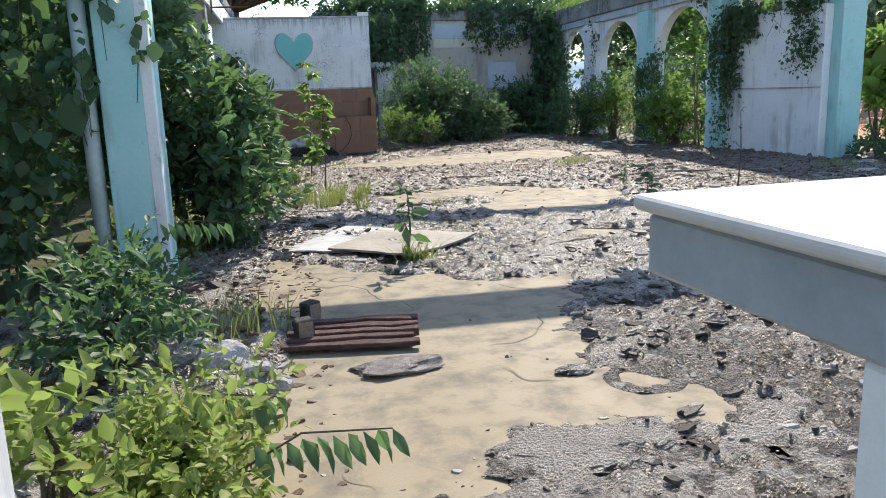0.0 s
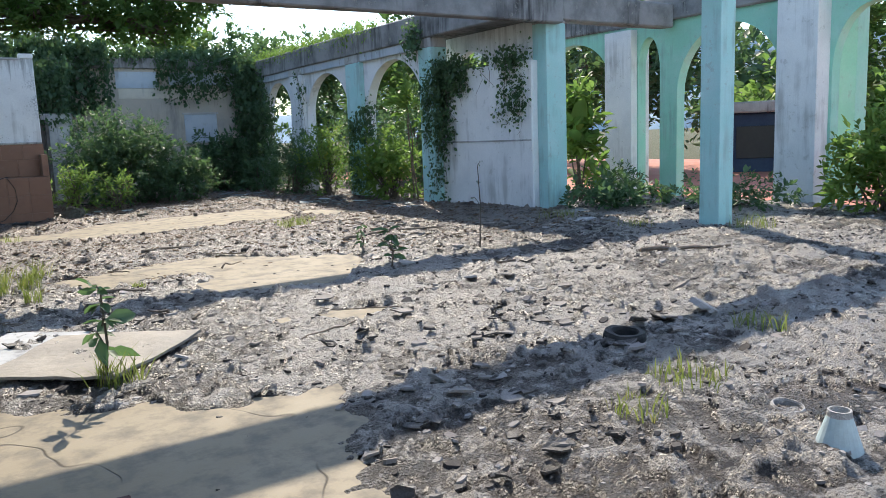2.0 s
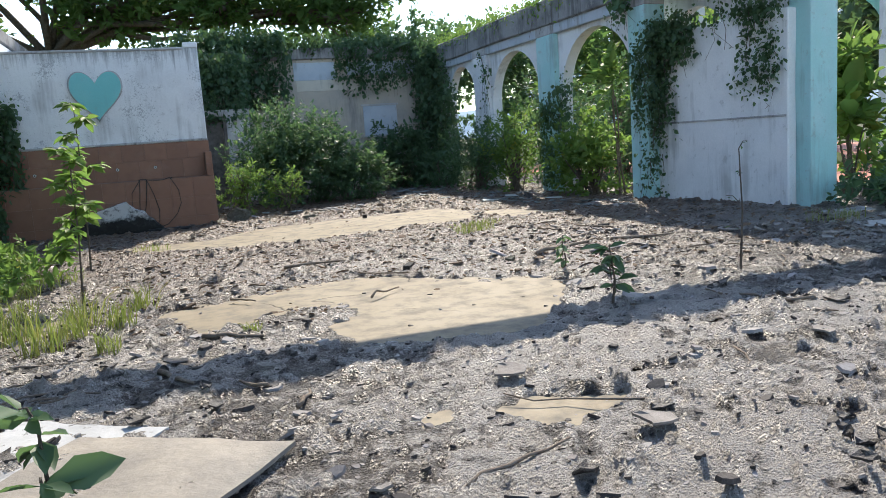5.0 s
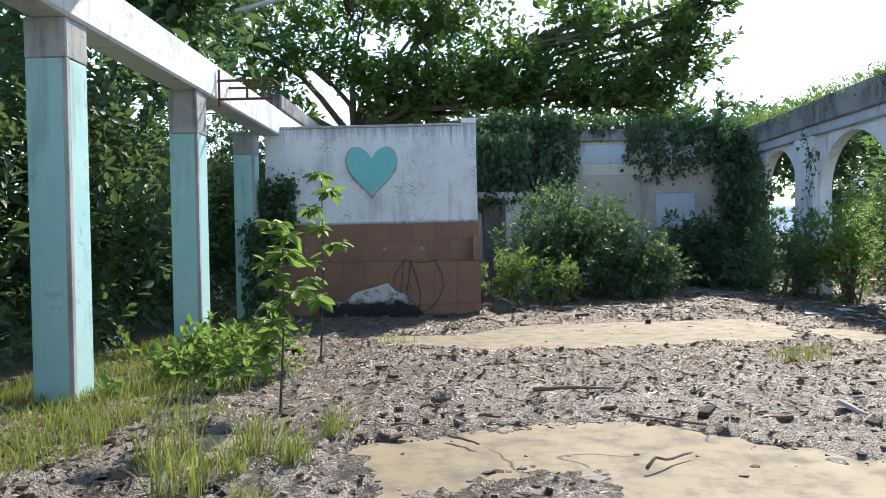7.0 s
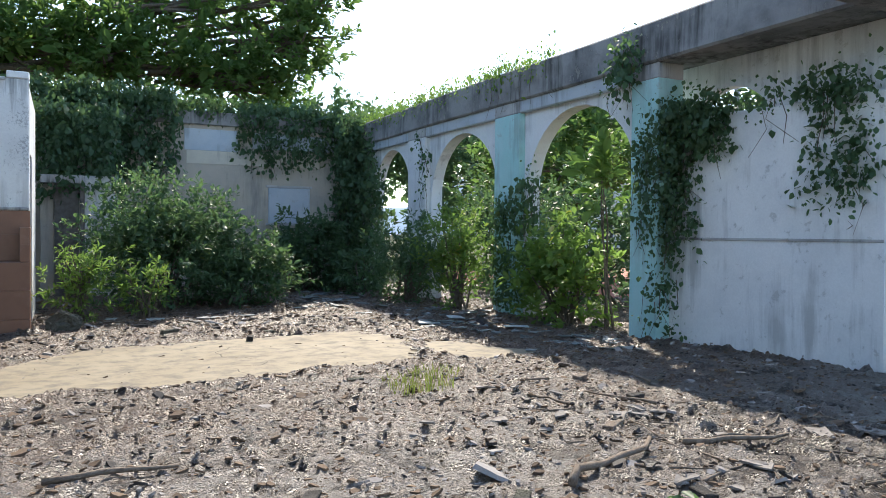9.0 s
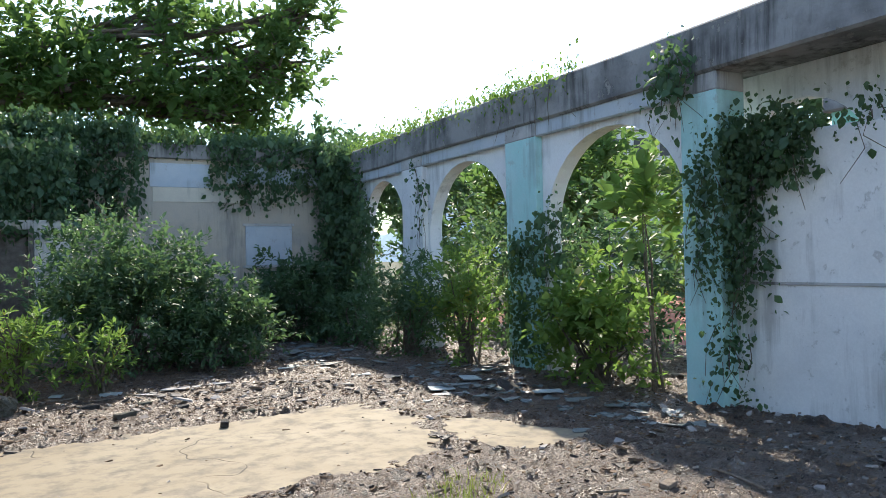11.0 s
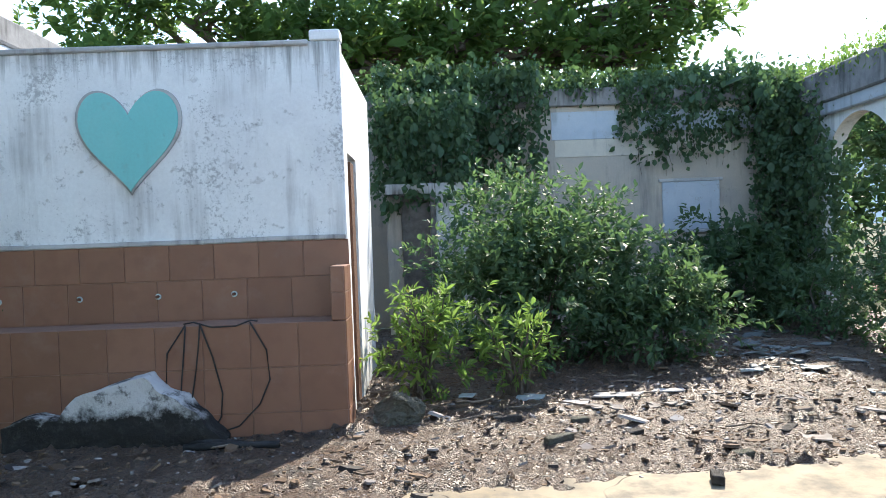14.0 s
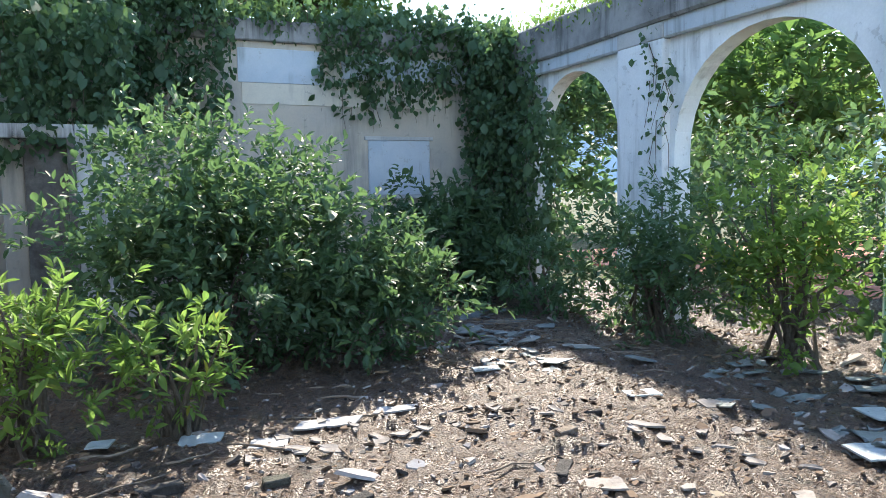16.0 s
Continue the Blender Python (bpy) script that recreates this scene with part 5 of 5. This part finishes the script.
for x, y, t, l, r in ((6.05, 12.2, 28, 1.1, 0.028), (7.1, 12.25, -12, 0.8, 0.022), (3.35, 13.2, -3, 0.7, 0.022), (8.1, 7.9, -30, 1.1, 0.03), (2.4, 11.6, -50, 0.3, 0.012), (3.6, 11.1, 40, 0.45, 0.012), (2.2, 10.2, -35, 0.5, 0.02), (1.8, 9.3, -60, 0.4, 0.02)):
    stick(x, y, t, l, r)
for k in range(70):
    x, y = rng.uniform(1.5, 9.8), rng.uniform(6.5, 24)
    if bare_at(np.array([x]), np.array([y]))[0] < 0.1:
        stick(x, y, rng.uniform(0, 180), rng.uniform(0.2, 0.8), rng.uniform(0.006, 0.016))

for x, y, n, wide in ((8.4, 22.0, 26, 0.8), (0.6, 9.6, 22, 0.9), (7.2, 12.4, 20, 1.3), (8.0, 24.0, 20, 0.7)):
    for k in range(n):
        stick(x + rng.normal(0, wide * 0.5), y + rng.normal(0, wide * 0.5), rng.normal(10, 35), rng.uniform(0.3, 1.0), rng.uniform(0.005, 0.011), "thin dry twig on the litter")

# ---- flakes and crumbs, uncountable ----
def flakes(n, size, material, seed, label, thick=0.25, area=(-1.2, 13.6, 0.6, 26.5), bare=0.02, power=1.0):
    rng = np.random.default_rng(seed)
    x = rng.uniform(area[0], area[1], n)
    y = area[2] + (area[3] - area[2]) * rng.random(n) ** power
    keep = (bare_at(x, y) < 0.0) | (rng.random(n) < bare)
    x, y = x[keep], y[keep]
    z = np.maximum(debris_height(x, y), 0.0)
    verts, faces = [], []
    for px, py, pz in zip(x, y, z):
        s = size * math.exp(rng.normal(0, 0.5))
        h = s * thick * rng.uniform(0.5, 1.3)
        a0 = rng.uniform(0, 6.28)
        tx, ty = rng.normal(0, 0.22), rng.normal(0, 0.22)
        b = len(verts)
        m = 6
        ring_pts = [(s * rng.uniform(0.4, 1.2) * math.cos(a0 + 6.28 * k / m), 0.7 * s * rng.uniform(0.5, 1.1) * math.sin(a0 + 6.28 * k / m)) for k in range(m)]
        for lift, grow in ((-0.01, 1.0), (h, 0.86)):
            verts += [(px + u * grow, py + v * grow, pz + lift + (u * tx + v * ty) + 0.3 * h) for u, v in ring_pts]
        faces.append(tuple(b + m + k for k in range(m)))
        faces += [(b + k, b + (k + 1) % m, b + m + (k + 1) % m, b + m + k) for k in range(m)]
    tagged(part("rubble", raw(verts, faces, material), material), label, "rubble", kind="stuff")


def flake_colour(light, dark):
    def build(g):
        return g.mix(g.noise(25, 5, 0.7), g.ramp(g.random(), (0.0, dark), (0.6, light), (1.0, tuple(1.15 * v for v in light))), dark), g.noise(60, 4)
    return build


PALE_FLAKE = material("plaster flakes", flake_colour((0.42, 0.40, 0.38), (0.22, 0.19, 0.17)), 0.85, 0.004)
DARK_FLAKE = material("roofing felt scraps", flake_colour((0.10, 0.085, 0.075), (0.035, 0.03, 0.028)), 0.75, 0.004)
LEAF_LITTER = material("dead leaves", flake_colour((0.24, 0.16, 0.10), (0.09, 0.06, 0.04)), 0.85, 0.004)
flakes(19000, 0.015, PALE_FLAKE, 501, "scattered chips of pale plaster", 0.14, power=1.25)
flakes(15000, 0.017, DARK_FLAKE, 502, "scattered scraps of dark roofing felt", 0.16, bare=0.03, power=1.25)
flakes(300, 0.045, DARK_FLAKE, 503, "larger curled scraps of roofing felt", 0.16, bare=0.0)
flakes(900, 0.05, PALE_FLAKE, 504, "larger broken pieces of plaster", 0.09, bare=0.0)
flakes(14000, 0.022, LEAF_LITTER, 505, "fallen dry leaves", 0.10, (-1.2, 10.4, 10.5, 24.5), 0.03)
flakes(3500, 0.022, LEAF_LITTER, 506, "fallen dry leaves by the column", 0.10, (-1.2, 0.6, 2.5, 12), 0.5)

# ---- beyond the hall ----
def house(name, label, x, y, w, d, h, floors, bays, turn, wall):
    ob = thing(name, label, "building", (x, y, -0.05), turn=turn)
    part("wall", block(-w / 2, w / 2, -d / 2, d / 2, 0, h, 0.05), wall, ob)
    part("roof", block(-w / 2 - 0.3, w / 2 + 0.3, -d / 2 - 0.3, d / 2 + 0.3, h, h + 0.35, 0.05), EDGE, ob)
    for f in range(floors):
        for b in range(bays):
            cx = -w / 2 + w * (b + 0.5) / bays
            cz = h * (f + 0.5) / floors
            part("window", block(cx - w / bays * 0.28, cx + w / bays * 0.28, -d / 2 - 0.06, -d / 2 + 0.1, cz - h / floors * 0.25, cz + h / floors * 0.28, 0.01), DARKGLASS, ob)
    return ob


house("shed", "low dark blue shed beyond the court", 23.5, 17.0, 3.2, 2.0, 1.9, 1, 1, -60, BLUETARP)
house("apartment_building", "distant pale apartment block above the trees", 60, 78, 16, 8, 15, 4, 6, -38, FARWALL)
house("apartment_building", "distant pale house beyond the court", 78, 48, 12, 8, 8.5, 3, 4, -58, FARWALL)


def hill(x, y, w, h, seed):
    n = 40
    verts, faces = [], []
    for j in range(9):
        for i in range(n + 1):
            u, v = i / n, j / 8
            bump = max(0, math.sin(math.pi * u)) ** 0.8 * math.sin(math.pi * v) * h * (0.75 + 0.5 * noise.noise(Vector((u * 5, v * 3, seed))))
            verts.append(((u - 0.5) * w, (v - 0.5) * w * 0.35, bump - 1))
    for j in range(8):
        for i in range(n):
            a = j * (n + 1) + i
            faces.append((a, a + 1, a + n + 2, a + n + 1))
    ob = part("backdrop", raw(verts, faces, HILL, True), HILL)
    ob.matrix_basis = pose(x, y, 0, 0, 0, -math.degrees(math.atan2(x, y)))
    return tagged(ob, "wooded hill on the horizon, coloured blue for haze", "hill", kind="structure")


# far hills; their haze is only the blue in HILL
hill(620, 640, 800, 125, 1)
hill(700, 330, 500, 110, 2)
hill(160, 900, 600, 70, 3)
for z in (5.0, 5.6):
    ob = part("power_line", raw(*tube([(0, 0, z + 0.6), (15, -9, z), (30, -18, z + 0.5)], 0.02, 5), RUBBER), RUBBER)
    ob.matrix_basis = pose(22, 26, 0)
    tagged(ob, "black overhead power line beyond the court", "cable", "power lines")
for x, y in ((22, 26), (52, 8)):
    pole = thing("utility_pole", "grey utility pole beyond the trees", "pole", (x, y, -0.05), "utility poles")
    part("shaft", raw(*tube([(0, 0, 0), (0, 0, 6.6)], 0.11, 10, 0.08), EDGE), EDGE, pole)
    part("crossarm", block(-0.7, 0.7, -0.05, 0.05, 6.2, 6.32, 0.01), EDGE, pole)

# ---- tiles of the trough ----
TILE_MESH = {}


def tile(parent, x, y, z, w, h, side=False):
    key = (round(w, 3), round(h, 3), side)
    if key not in TILE_MESH:
        bm = block(-w / 2 + 0.004, w / 2 - 0.004, -0.006, 0.006, -h / 2 + 0.004, h / 2 - 0.004, 0.002)
        if side:
            bmesh.ops.rotate(bm, verts=bm.verts[:], matrix=Matrix.Rotation(radians(90), 3, "Z"))
        TILE_MESH[key] = mesh_of(bm, TILE, "tile")
    ob = new("tile", TILE_MESH[key])
    ob.parent = parent
    ob.location = (x, y, z)


BACK, END = bpy.data.objects["wall_tiled_back"], bpy.data.objects["wall_trough_end"]
rows = [(0.02, 0.22), (0.22, 0.60), (0.60, 0.972)]
for r, (z0, z1) in enumerate(rows):
    x = HX1 + 0.015
    first = 0.40 if r % 2 else 0.40
    while x > HX0 + 0.02:
        w = min(first, x - HX0)
        tile(trough, x - w / 2, 19.996, (z0 + z1) / 2, w, z1 - z0)
        x -= w
    tile(trough, HX1 + 0.018, 20.115, (z0 + z1) / 2, 0.23, z1 - z0, True)
    tile(trough, HX1 + 0.018, 20.345, (z0 + z1) / 2, 0.226, z1 - z0, True)
for z0, z1 in ((0.975, 1.335), (1.335, 1.655)):
    x = HX1 - 0.105 if z0 < 1.3 else HX1 + 0.01
    while x > HX0 + 0.02:
        w = min(0.40, x - HX0)
        tile(BACK, x - w / 2, HY - 0.020, (z0 + z1) / 2, w, z1 - z0)
        x -= w
for z0, z1 in ((0.975, 1.21), (1.21, 1.43)):
    tile(END, HX1 - 0.042, 19.996, (z0 + z1) / 2, 0.115, z1 - z0)
    tile(END, HX1 + 0.018, 20.115, (z0 + z1) / 2, 0.23, z1 - z0, True)
    tile(END, HX1 + 0.018, 20.335, (z0 + z1) / 2, 0.21, z1 - z0, True)
